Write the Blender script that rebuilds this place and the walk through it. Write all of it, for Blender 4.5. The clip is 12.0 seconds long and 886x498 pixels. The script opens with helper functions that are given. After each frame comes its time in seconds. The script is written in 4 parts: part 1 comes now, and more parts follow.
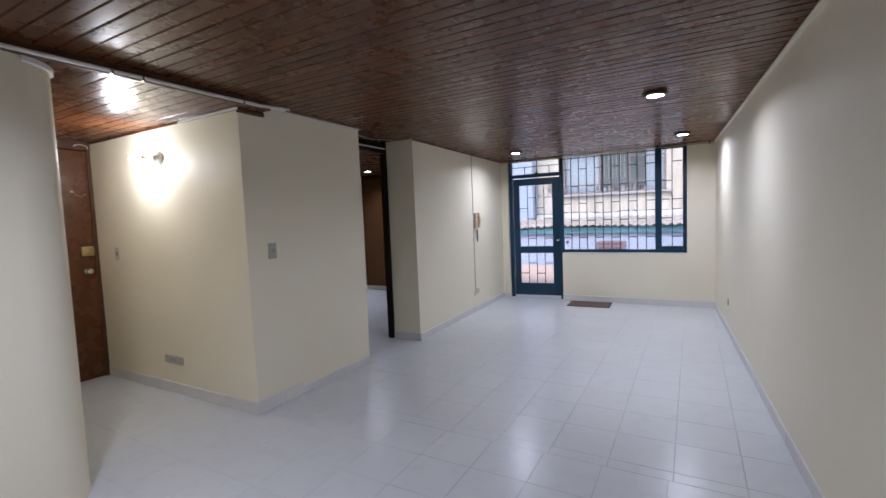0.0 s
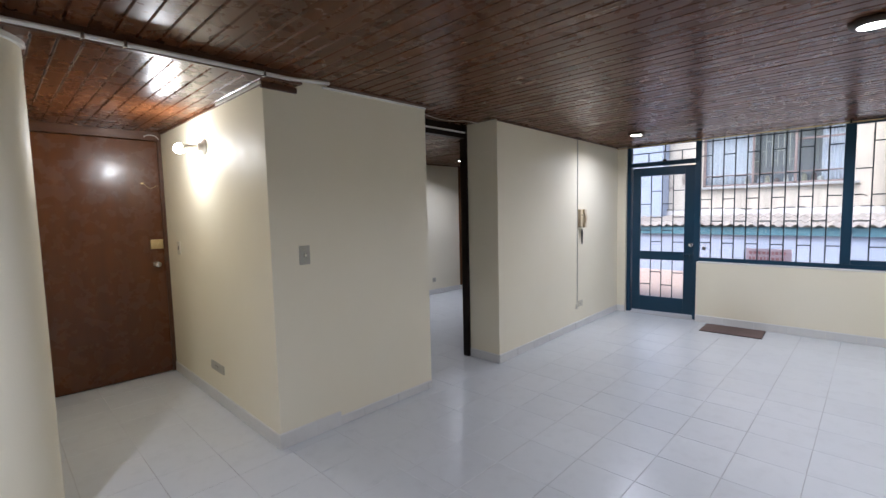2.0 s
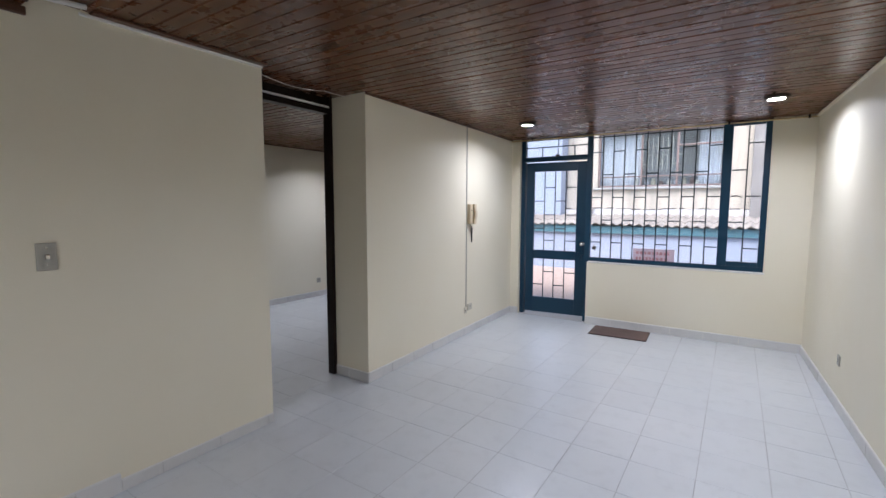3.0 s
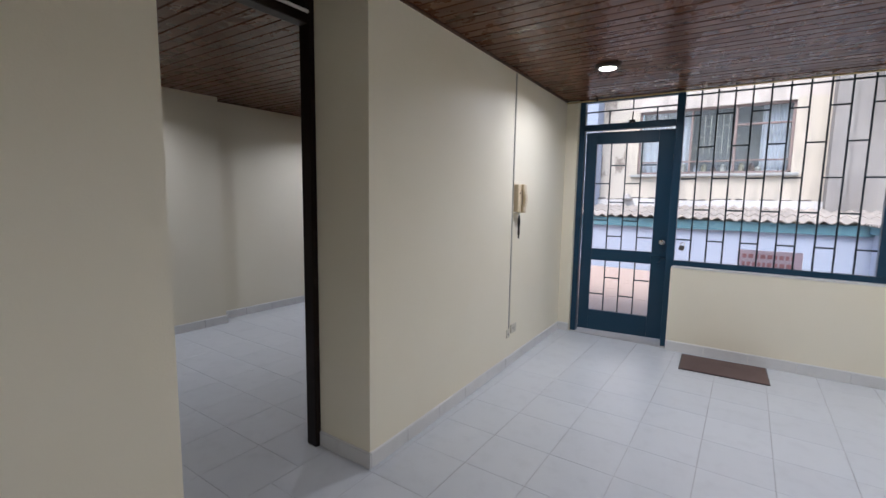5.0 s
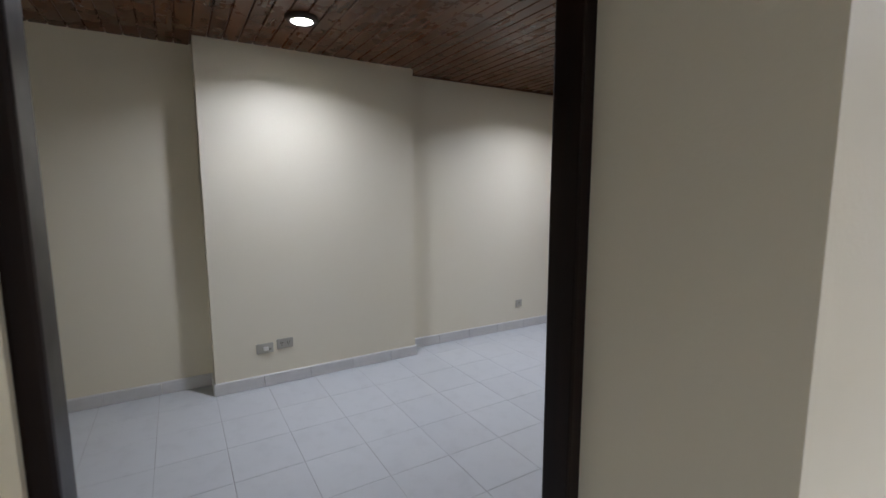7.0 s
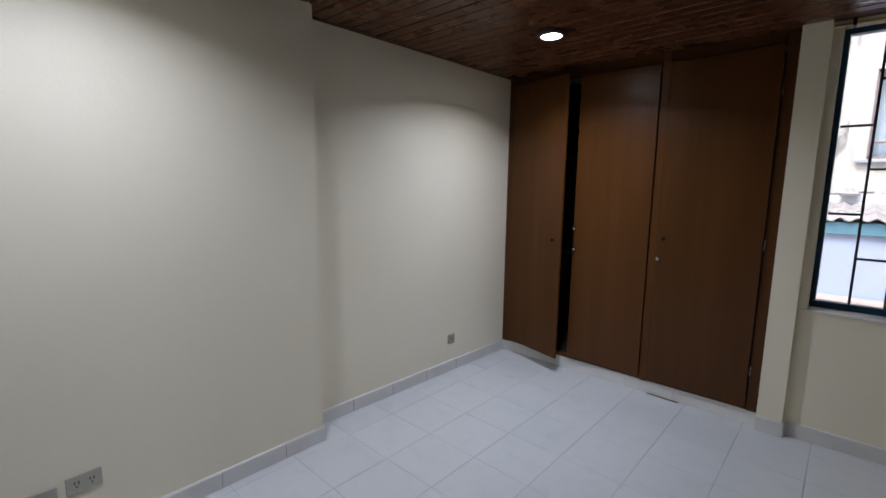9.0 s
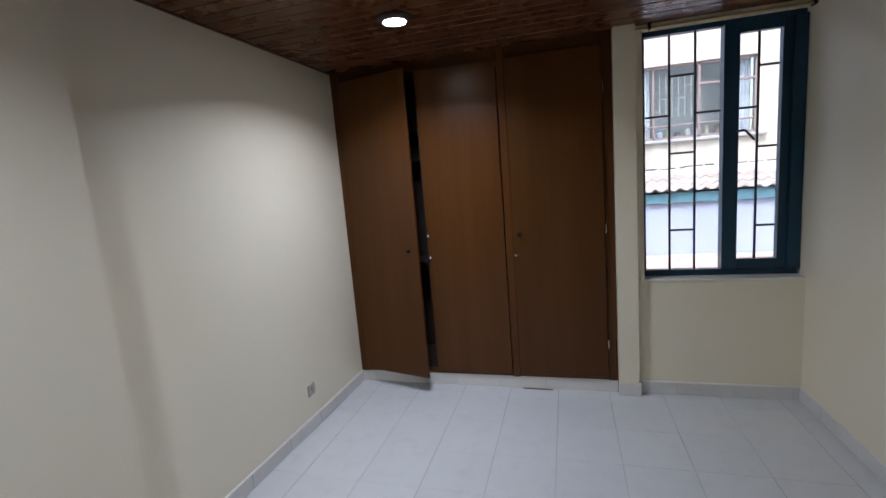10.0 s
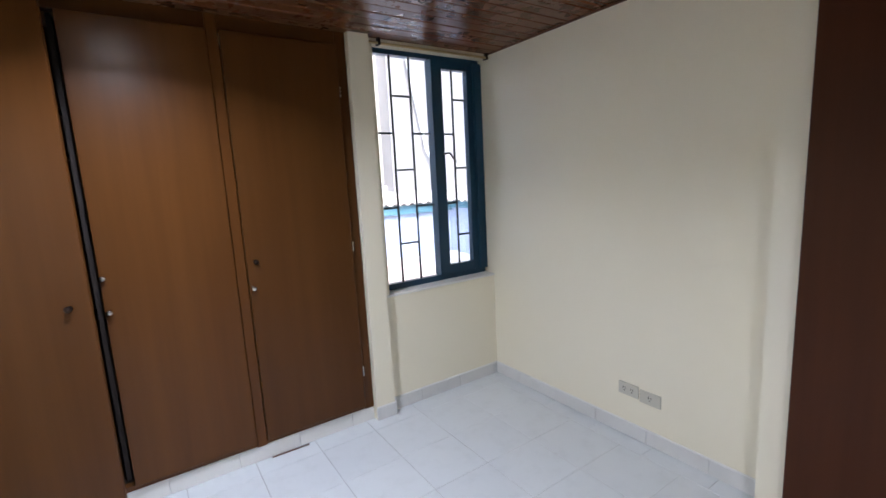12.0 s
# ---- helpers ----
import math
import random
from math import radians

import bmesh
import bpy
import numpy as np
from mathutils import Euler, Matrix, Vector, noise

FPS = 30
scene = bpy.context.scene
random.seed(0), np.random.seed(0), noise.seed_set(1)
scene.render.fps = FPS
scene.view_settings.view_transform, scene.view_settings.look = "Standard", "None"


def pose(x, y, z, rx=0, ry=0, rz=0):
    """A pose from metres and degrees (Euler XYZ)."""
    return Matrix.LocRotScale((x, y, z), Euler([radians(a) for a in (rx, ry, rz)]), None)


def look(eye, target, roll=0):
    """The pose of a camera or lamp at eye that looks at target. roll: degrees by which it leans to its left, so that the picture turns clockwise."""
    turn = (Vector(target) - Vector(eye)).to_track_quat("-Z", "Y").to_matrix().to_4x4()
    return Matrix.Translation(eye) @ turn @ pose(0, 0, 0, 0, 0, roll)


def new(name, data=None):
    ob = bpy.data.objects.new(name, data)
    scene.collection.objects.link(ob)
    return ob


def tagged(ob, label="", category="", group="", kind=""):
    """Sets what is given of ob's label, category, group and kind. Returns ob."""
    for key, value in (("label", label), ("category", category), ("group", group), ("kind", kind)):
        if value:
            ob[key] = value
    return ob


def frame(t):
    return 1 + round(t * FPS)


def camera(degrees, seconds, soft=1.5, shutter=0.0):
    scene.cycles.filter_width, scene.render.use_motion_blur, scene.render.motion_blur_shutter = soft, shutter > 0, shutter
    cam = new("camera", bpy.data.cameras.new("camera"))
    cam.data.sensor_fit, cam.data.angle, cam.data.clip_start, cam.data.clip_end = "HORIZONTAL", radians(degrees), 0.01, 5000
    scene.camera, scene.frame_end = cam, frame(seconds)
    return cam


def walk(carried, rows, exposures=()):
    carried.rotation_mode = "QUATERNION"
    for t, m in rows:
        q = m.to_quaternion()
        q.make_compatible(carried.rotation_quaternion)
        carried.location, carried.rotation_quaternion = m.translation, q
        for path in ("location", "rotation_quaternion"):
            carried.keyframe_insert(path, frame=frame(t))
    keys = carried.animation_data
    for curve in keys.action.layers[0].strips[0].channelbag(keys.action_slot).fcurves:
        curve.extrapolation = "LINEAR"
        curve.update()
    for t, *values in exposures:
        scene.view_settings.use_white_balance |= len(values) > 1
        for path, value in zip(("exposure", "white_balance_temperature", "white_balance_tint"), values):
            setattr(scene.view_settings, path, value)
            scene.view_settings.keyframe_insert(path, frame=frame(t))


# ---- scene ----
import functools

cam = camera(89.7, 12.0, 1.5, 0.15)

PATH = [
    (0, (0.028, 0.09, 1.46), (-0.947, 1.831, 1.319), -2.3),
    (0.5, (0.089, 0.271, 1.468), (-0.76, 2.074, 1.301), -1.7),
    (1, (0.015, 0.527, 1.508), (-0.879, 2.308, 1.339), -1.1),
    (1.5, (-0.158, 0.727, 1.506), (-1.472, 2.225, 1.337), -1.4),
    (2, (-0.175, 1.051, 1.512), (-1.567, 2.478, 1.348), -1.3),
    (2.5, (-0.147, 1.464, 1.51), (-1.386, 3.024, 1.341), -0.9),
    (2.7, (-0.18, 1.625, 1.489), (-1.286, 3.282, 1.313), -0.2),
    (4.5, (-1.088, 2.61, 1.463), (-2.188, 4.264, 1.233), 1.1),
    (5, (-1.3, 2.945, 1.4), (-2.418, 4.588, 1.168), 0.9),
    (5.5, (-1.685, 3.197, 1.362), (-3.01, 4.676, 1.118), 0.25),
    (6, (-2.006, 3.47, 1.351), (-3.543, 4.727, 1.11), -0.2),
    (6.5, (-2.277, 3.683, 1.377), (-3.987, 4.689, 1.123), -0.4),
    (8.3, (-3.391, 4.04, 1.445), (-4.895, 5.329, 1.17), 3.2),
    (8.5, (-3.496, 4.073, 1.462), (-4.929, 5.438, 1.179), 3.4),
    (9, (-3.771, 4.211, 1.481), (-5.105, 5.674, 1.198), 0.8),
    (9.5, (-4.036, 4.306, 1.489), (-4.979, 6.049, 1.22), -4.5),
    (10, (-4.373, 4.404, 1.542), (-4.917, 6.305, 1.242), -4.6),
    (10.5, (-4.702, 4.549, 1.551), (-5.009, 6.501, 1.241), -5.4),
    (11, (-5.025, 4.623, 1.546), (-4.821, 6.585, 1.213), -4.9),
    (11.5, (-5.159, 4.779, 1.5), (-4.441, 6.619, 1.184), -3.4),
    (12, (-5.183, 4.967, 1.527), (-4.077, 6.604, 1.216), -3.0),
]
walk(cam, [(t, look(eye, target, roll)) for t, eye, target, roll in PATH], exposures=[(0, 1.3, 6250, 15), (0.5, 1.46, 6350, 13), (2.5, 1.45, 6400, 12), (4.5, 1.33, 6500, 12), (5.5, 1.2, 6550, 12), (6, 1.28, 6550, 12), (6.5, 1.52, 6550, 11), (8.5, 1.8, 6350, 11), (9.0, 1.58, 6400, 11), (9.5, 1.6, 6450, 11), (10.5, 1.85, 6400, 11), (11.5, 2.14, 6350, 12), (12, 2.66, 6250, 11)])

# ---- sky and daylight ----
SUN_H, SUN_A = radians(58), radians(190)
world = bpy.data.worlds.new("sky")
scene.world = world
world.use_nodes = True
wn = world.node_tree.nodes
sky = wn.new("ShaderNodeTexSky")
sky.sky_type = "NISHITA"
sky.sun_disc = False
sky.sun_elevation, sky.sun_rotation = SUN_H, SUN_A
sky.air_density, sky.dust_density = 1.2, 3.0
wn["Background"].inputs["Strength"].default_value = 0.15
world.node_tree.links.new(sky.outputs[0], wn["Background"].inputs["Color"])
sun = new("sun", bpy.data.lights.new("sun", "SUN"))
sun.data.energy, sun.data.angle, sun.data.color = 1.35, radians(25), (0.96, 0.97, 1.0)
sun.matrix_world = look((-2, 0, 20), (-2 + 0.9 * 0.53 * 0.17, 0.53, 20 - 0.85))

LED = (0.86, 0.91, 1.10)


def lamp_disc(x, y, z, watts, spread, color=LED):
    ob = new("downlight_glow", bpy.data.lights.new("downlight_glow", "AREA"))
    ob.data.shape, ob.data.size = "DISK", 0.11
    ob.data.energy, ob.data.color, ob.data.spread = watts, color, radians(spread)
    ob.matrix_world = pose(x, y, z)
    return ob


# living room, bedroom and hall
CEIL = 2.385
HALL_CEIL = 2.325
# The first is an unseen lamp, added to brighten the wall block.
DOWNLIGHTS = [(-1.45, 0.25), (-2.235, 6.44), (-0.07, 6.425), (-0.226, 4.10), (-5.275, 4.51), (-5.185, 6.685)]
for dx, dy in DOWNLIGHTS:
    if dx < -4:
        lamp_disc(dx, dy, CEIL - 0.034, 3.4 if dy < 5 else 4.6, 146 if dy < 5 else 142)
    else:
        lamp_disc(dx, dy, CEIL - 0.034, 5.7 if dy > 1 else 10.5, 158)
hall_bulb = new("bulb_glow", bpy.data.lights.new("bulb_glow", "POINT"))
hall_bulb.data.energy, hall_bulb.data.shadow_soft_size, hall_bulb.data.color = 6.4, 0.05, (0.93, 0.96, 1.0)
hall_bulb.location = (-4.05, 2.04, 2.045)


# ---- materials ----
def mat(name, color, rough=0.5, metal=0.0, spec=0.5):
    m = bpy.data.materials.new(name)
    m.use_nodes = True
    b = m.node_tree.nodes["Principled BSDF"]
    b.inputs["Base Color"].default_value = (*color, 1)
    b.inputs["Roughness"].default_value = rough
    b.inputs["Metallic"].default_value = metal
    b.inputs["Specular IOR Level"].default_value = spec
    return m


def nodes_of(m):
    return m.node_tree.nodes, m.node_tree.links, m.node_tree.nodes["Principled BSDF"]


def coords(n, l, scale=(1, 1, 1), rot=(0, 0, 0), kind="Object"):
    tc, mp = n.new("ShaderNodeTexCoord"), n.new("ShaderNodeMapping")
    mp.inputs["Scale"].default_value, mp.inputs["Rotation"].default_value = scale, rot
    l.new(tc.outputs[kind], mp.inputs["Vector"])
    return mp.outputs["Vector"]


def noise_tex(n, l, vec, scale, detail=4.0, rough=0.55, dist=0.0):
    t = n.new("ShaderNodeTexNoise")
    t.inputs["Scale"].default_value, t.inputs["Detail"].default_value = scale, detail
    t.inputs["Roughness"].default_value, t.inputs["Distortion"].default_value = rough, dist
    l.new(vec, t.inputs["Vector"])
    return t.outputs["Fac"]


def ramp(n, l, fac, stops):
    r = n.new("ShaderNodeValToRGB")
    while len(r.color_ramp.elements) < len(stops):
        r.color_ramp.elements.new(0.5)
    for e, (p, c) in zip(r.color_ramp.elements, stops):
        e.position, e.color = p, (*c, 1)
    l.new(fac, r.inputs["Fac"])
    return r.outputs["Color"]


def mixc(n, l, fac, a, b, mode="MIX"):
    x = n.new("ShaderNodeMix")
    x.data_type, x.blend_type = "RGBA", mode
    for key, val in ((0, fac), (6, a), (7, b)):
        if isinstance(val, (int, float)):
            x.inputs[key].default_value = val
        elif isinstance(val, tuple):
            x.inputs[key].default_value = (*val, 1)
        else:
            l.new(val, x.inputs[key])
    return x.outputs[2]


def bump(n, l, b, height, strength=0.2, dist=0.01):
    k = n.new("ShaderNodeBump")
    k.inputs["Strength"].default_value, k.inputs["Distance"].default_value = strength, dist
    l.new(height, k.inputs["Height"])
    l.new(k.outputs[0], b.inputs["Normal"])


def paint_mat(name, c1, c2, rough=0.6, grain=90.0, strength=0.12):
    m = mat(name, c1, rough)
    n, l, b = nodes_of(m)
    v = coords(n, l)
    big = noise_tex(n, l, v, 0.9, 5)
    l.new(mixc(n, l, ramp(n, l, big, [(0.3, (0, 0, 0)), (0.75, (1, 1, 1))]), c1, c2), b.inputs["Base Color"])
    fine = noise_tex(n, l, v, grain, 3)
    mid = noise_tex(n, l, v, 7.0, 3)
    add = n.new("ShaderNodeMath")
    add.operation = "MULTIPLY_ADD"
    l.new(mid, add.inputs[0])
    add.inputs[1].default_value = 2.0
    l.new(fine, add.inputs[2])
    bump(n, l, b, add.outputs[0], strength, 0.004)
    l.new(ramp(n, l, mid, [(0.3, (rough - 0.06,) * 3), (0.7, (rough + 0.08,) * 3)]), b.inputs["Roughness"])
    return m


def wood_mat(name, dark, light, axis=0, rough=0.3, scale=1.0, islands=True, pieces=False, gloss_wear=0.1, spec=0.5, figure=1.0):
    """Varnished wood: grain drawn out along an axis, with a tone for every board."""
    m = mat(name, dark, rough, 0.0, spec)
    n, l, b = nodes_of(m)
    st = [18.0 * scale] * 3
    st[axis] = 0.9 * scale
    v = coords(n, l, tuple(st))
    g = noise_tex(n, l, v, 1.6, 4, 0.55, 0.15)
    v2 = coords(n, l, tuple(a * 5 for a in st))
    f = noise_tex(n, l, v2, 2.0, 3, 0.6)
    base = mixc(n, l, ramp(n, l, g, [(0.32, (0, 0, 0)), (0.7, (1, 1, 1))]), dark, light)
    fine = mixc(n, l, 0.18 * figure, base, ramp(n, l, f, [(0.35, tuple(c * 0.45 for c in dark)), (0.6, light)]))
    col = fine
    if islands or pieces:
        if pieces:
            src = n.new("ShaderNodeObjectInfo").outputs["Random"]
        else:
            src = n.new("ShaderNodeNewGeometry").outputs["Random Per Island"]
        tone = ramp(n, l, src, [(0.0, (0.82, 0.82, 0.82)), (0.5, (1, 1, 1)), (1.0, (1.15, 1.1, 1.05))])
        col = mixc(n, l, 1.0, fine, tone, "MULTIPLY")
    blot = noise_tex(n, l, coords(n, l), 1.3, 3)
    col = mixc(n, l, 0.14 * figure, col, ramp(n, l, blot, [(0.35, tuple(c * 0.6 for c in dark)), (0.65, light)]))
    l.new(col, b.inputs["Base Color"])
    l.new(ramp(n, l, noise_tex(n, l, coords(n, l), 9, 4), [(0.3, (rough - gloss_wear / 2,) * 3), (0.75, (rough + gloss_wear,) * 3)]), b.inputs["Roughness"])
    bump(n, l, b, g, 0.05, 0.0015)
    return m


WALL = paint_mat("cream_wall_paint", (0.81, 0.748, 0.578), (0.83, 0.78, 0.63), 0.55, 110, 0.16)
CEILWOOD = wood_mat("varnished_ceiling_boards", (0.086, 0.030, 0.0112), (0.128, 0.046, 0.0168), 0, 0.27, spec=0.24, figure=0.6, gloss_wear=0.05)
DOORWOOD = wood_mat("brown_door_veneer", (0.088, 0.030, 0.0105), (0.120, 0.042, 0.0145), 2, 0.24, 0.4, islands=False, spec=0.4, figure=0.35, gloss_wear=0.12)
CLOSETWOOD = wood_mat("closet_door_veneer", (0.080, 0.0285, 0.0060), (0.100, 0.0375, 0.0085), 2, 0.30, 0.35, pieces=True, islands=False, spec=0.24, figure=0.2, gloss_wear=0.02)
LEAFWOOD = wood_mat("dark_red_door_veneer", (0.050, 0.015, 0.006), (0.066, 0.021, 0.008), 2, 0.36, 0.4, islands=False, spec=0.15, figure=0.3, gloss_wear=0.03)
DARKWOOD = wood_mat("dark_frame_wood", (0.009, 0.005, 0.004), (0.017, 0.009, 0.006), 2, 0.34, 1.2, islands=False, spec=0.18)
TRIMWOOD = wood_mat("brown_trim_wood", (0.06, 0.023, 0.011), (0.11, 0.045, 0.02), 1, 0.33, 1.2, islands=False)


def tile_mat(name, base, vein, rough, random_tone=True):
    m = mat(name, base, rough)
    n, l, b = nodes_of(m)
    tc = n.new("ShaderNodeNewGeometry")
    pos = tc.outputs["Position"]
    a = noise_tex(n, l, pos, 2.2, 2, 0.5, 0.4)
    c = mixc(n, l, ramp(n, l, a, [(0.25, (0, 0, 0)), (0.75, (1, 1, 1))]), base, vein)
    if random_tone:
        oi = n.new("ShaderNodeObjectInfo")
        c = mixc(n, l, 1.0, c, ramp(n, l, oi.outputs["Random"], [(0, (0.978, 0.978, 0.981)), (1, (1.012, 1.012, 1.012))]), "MULTIPLY")
    haze = noise_tex(n, l, pos, 9.0, 5, 0.65)
    c = mixc(n, l, ramp(n, l, haze, [(0.5, (0, 0, 0)), (0.85, (0.35, 0.35, 0.35))]), c, tuple(k * 0.72 for k in vein))
    l.new(c, b.inputs["Base Color"])
    return m


TILE = tile_mat("white_ceramic_tile", (0.655, 0.685, 0.695), (0.635, 0.665, 0.678), 0.27)
SKIRT = tile_mat("grey_skirting_tile", (0.71, 0.705, 0.68), (0.64, 0.635, 0.61), 0.35)
GROUT = paint_mat("grey_grout", (0.58, 0.58, 0.58), (0.14, 0.14, 0.14), 0.9, 200)
BLUE = paint_mat("petrol_blue_enamel", (0.007, 0.040, 0.076), (0.010, 0.049, 0.090), 0.34, 160, 0.1)
bn, bl, bb_ = nodes_of(BLUE)
bl.remove(bb_.inputs["Roughness"].links[0])
bb_.inputs["Specular IOR Level"].default_value = 0.35
BAR = mat("dark_bar_enamel", (0.010, 0.022, 0.032), 0.4)
PLASTIC = paint_mat("ivory_plastic", (0.62, 0.58, 0.47), (0.58, 0.54, 0.43), 0.4, 200, 0.03)
PLATE = paint_mat("grey_beige_plate", (0.45, 0.43, 0.36), (0.40, 0.385, 0.32), 0.42, 200, 0.03)
WHITE = paint_mat("white_trim_paint", (0.78, 0.77, 0.73), (0.72, 0.71, 0.67), 0.5, 150, 0.05)
CHROME = mat("worn_chrome", (0.62, 0.6, 0.56), 0.22, 1.0)
BRASS = mat("dull_brass", (0.66, 0.52, 0.28), 0.32, 1.0)
BLACK = mat("black_plastic", (0.012, 0.012, 0.013), 0.45)
SLOT = mat("dark_slot", (0.01, 0.01, 0.01), 0.8)
MAT_FIB = paint_mat("brown_coir", (0.105, 0.068, 0.058), (0.20, 0.14, 0.125), 0.95, 260, 0.8)
# Near-black colour puts in the shade inside the closet.
CLOSET_SHADE = paint_mat("closet_inside_shade", (0.020, 0.012, 0.008), (0.014, 0.009, 0.006), 0.8)
STONE = tile_mat("threshold_stone", (0.42, 0.41, 0.39), (0.30, 0.29, 0.28), 0.4, False)


def glow_mat(name, color, strength):
    m = mat(name, color, 0.4)
    n, l, b = nodes_of(m)
    b.inputs["Emission Color"].default_value = (*color, 1)
    b.inputs["Emission Strength"].default_value = strength
    return m


LEDGLOW = glow_mat("lit_diffuser", (0.95, 0.98, 1.0), 14)
BULBGLOW = glow_mat("lit_bulb", (1.0, 0.96, 0.88), 22)


def glass_mat():
    m = bpy.data.materials.new("window_glass")
    m.use_nodes = True
    n, l = m.node_tree.nodes, m.node_tree.links
    out = n["Material Output"]
    n.remove(n["Principled BSDF"])
    tr, gl, mx, fr = n.new("ShaderNodeBsdfTransparent"), n.new("ShaderNodeBsdfGlossy"), n.new("ShaderNodeMixShader"), n.new("ShaderNodeFresnel")
    tr.inputs[0].default_value = (0.93, 0.95, 0.96, 1)
    gl.inputs["Roughness"].default_value = 0.14
    fr.inputs["IOR"].default_value = 1.45
    l.new(fr.outputs[0], mx.inputs[0])
    l.new(tr.outputs[0], mx.inputs[1])
    l.new(gl.outputs[0], mx.inputs[2])
    l.new(mx.outputs[0], out.inputs["Surface"])
    return m


GLASS = glass_mat()


# ---- mesh helpers ----
def box(bm, x0, x1, y0, y1, z0, z1, bev=0.0, seg=1):
    m = Matrix.LocRotScale(((x0 + x1) / 2, (y0 + y1) / 2, (z0 + z1) / 2), None, (abs(x1 - x0), abs(y1 - y0), abs(z1 - z0)))
    r = bmesh.ops.create_cube(bm, size=1, matrix=m)
    if bev:
        es = {e for v in r["verts"] for e in v.link_edges}
        bmesh.ops.bevel(bm, geom=list(es), offset=bev, segments=seg, affect="EDGES", profile=0.6)
    return bm


def rod(bm, p0, p1, r0, r1=None, seg=12):
    a, b = Vector(p0), Vector(p1)
    q = (b - a).to_track_quat("Z", "Y")
    m = Matrix.Translation((a + b) / 2) @ q.to_matrix().to_4x4()
    bmesh.ops.create_cone(bm, cap_ends=True, segments=seg, radius1=r0, radius2=r0 if r1 is None else r1, depth=(b - a).length, matrix=m)
    return bm


def ball(bm, c, r, sx=1, sy=1, sz=1, seg=16):
    m = Matrix.LocRotScale(c, None, (sx, sy, sz))
    bmesh.ops.create_uvsphere(bm, u_segments=seg, v_segments=seg // 2 + 2, radius=r, matrix=m)
    return bm


def lathe(bm, prof, c, axis="Z", seg=24):
    """A turned body from (radius, height) steps."""
    rings = []
    turn = {"Z": Matrix.Identity(3), "Y": Matrix.Rotation(radians(90), 3, "X"), "X": Matrix.Rotation(radians(90), 3, "Y")}[axis]
    for r, h in prof:
        rings.append([bm.verts.new(Vector(c) + turn @ Vector((r * math.cos(2 * math.pi * i / seg), r * math.sin(2 * math.pi * i / seg), h))) for i in range(seg)])
    for a, b in zip(rings, rings[1:]):
        for i in range(seg):
            bm.faces.new((a[i], a[(i + 1) % seg], b[(i + 1) % seg], b[i]))
    bm.faces.new(rings[0][::-1])
    bm.faces.new(rings[-1])
    bmesh.ops.recalc_face_normals(bm, faces=bm.faces)
    return bm


def mesh_of(name, bm, material, smooth=False):
    me = bpy.data.meshes.new(name)
    if smooth:
        for f in bm.faces:
            f.smooth = True
    bm.to_mesh(me)
    bm.free()
    me.materials.append(material)
    return me


def part(name, bm, material, parent, label="", smooth=False):
    ob = new(name, mesh_of(name, bm, material, smooth))
    if parent is not None:
        ob.parent = parent
        ob.matrix_parent_inverse = parent.matrix_world.inverted()
    return tagged(ob, label)


def thing(name, at, label, category, group="", kind=""):
    ob = new(name)
    ob.empty_display_size = 0.1
    ob.matrix_world = Matrix.Translation(at)
    return tagged(ob, label, category, group, kind)


def B():
    return bmesh.new()


def annulus(bm, prof, c, seg=32):
    """A turned ring with a hole, from (radius, height) steps round its section."""
    loops = [[bm.verts.new((c[0] + r * math.cos(2 * math.pi * i / seg), c[1] + r * math.sin(2 * math.pi * i / seg), c[2] + h)) for r, h in prof] for i in range(seg)]
    m = len(prof)
    for i in range(seg):
        a, b = loops[i], loops[(i + 1) % seg]
        for j in range(m):
            bm.faces.new((a[j], a[(j + 1) % m], b[(j + 1) % m], b[j]))
    bmesh.ops.recalc_face_normals(bm, faces=bm.faces)
    return bm


def structure(name, bm, material, label, category, smooth=False):
    ob = new(name, mesh_of(name, bm, material, smooth))
    return tagged(ob, label, category, kind="structure")


# ---- plan ----
XR = 0.328            # party wall of the living room
XA, YA0, YA1 = -2.89, 2.29, 3.655   # wall block beside the hall
XP, YP = -2.81, 4.525  # living face and end of the partition
XPB = -3.25           # bedroom face of the pier
XB = -3.0             # bedroom face of the partition
YF, YO = 7.515, 7.72  # facade, inside and outside
TOP = 2.62
LOW = -0.06



def east(y):
    """Face of the party wall, run slightly out of square to fit its edges in the camera's view."""
    return XR + (7.5 - y) * 0.05


def west(y):
    """Living-room face of the partition, skewed to fit its far corner in the camera's view."""
    return XP - (y - YP) * 0.033


CREAM = "smooth cream painted plaster wall"
bm = box(B(), 0, 0.15, -1.75, YO, LOW, TOP)
for v in bm.verts:
    v.co.x += east(v.co.y)
structure("wall_east", bm, WALL, CREAM + " along the whole living room", "wall")
structure("wall_south", box(B(), -2.95, XR + 0.6, -1.65, -1.5, LOW, TOP), WALL, CREAM + " closing the living room", "wall")
bm = B()
box(bm, -1.85, XR + 0.05, YF, YO, LOW, 0.79)
box(bm, -0.03, XR + 0.05, YF, YO, 0.79, TOP)
box(bm, west(YF) - 0.02, -2.79, YF + 0.02, YO, LOW, TOP)
structure("wall_north", bm, WALL, "cream facade wall under and beside the wide window", "wall")
bm = B()
box(bm, XB, XP, 5.64, YO, LOW, TOP)
box(bm, XPB, XP, YP, 5.64, LOW, TOP)
for v in bm.verts:
    if v.co.x > XP - 0.01:
        v.co.x = west(v.co.y)
structure("wall_partition", bm, WALL, "cream partition with a thicker pier by the doorway", "wall")
bm = B()
box(bm, XPB, XA, YA0, 2.50, LOW, 2.322)
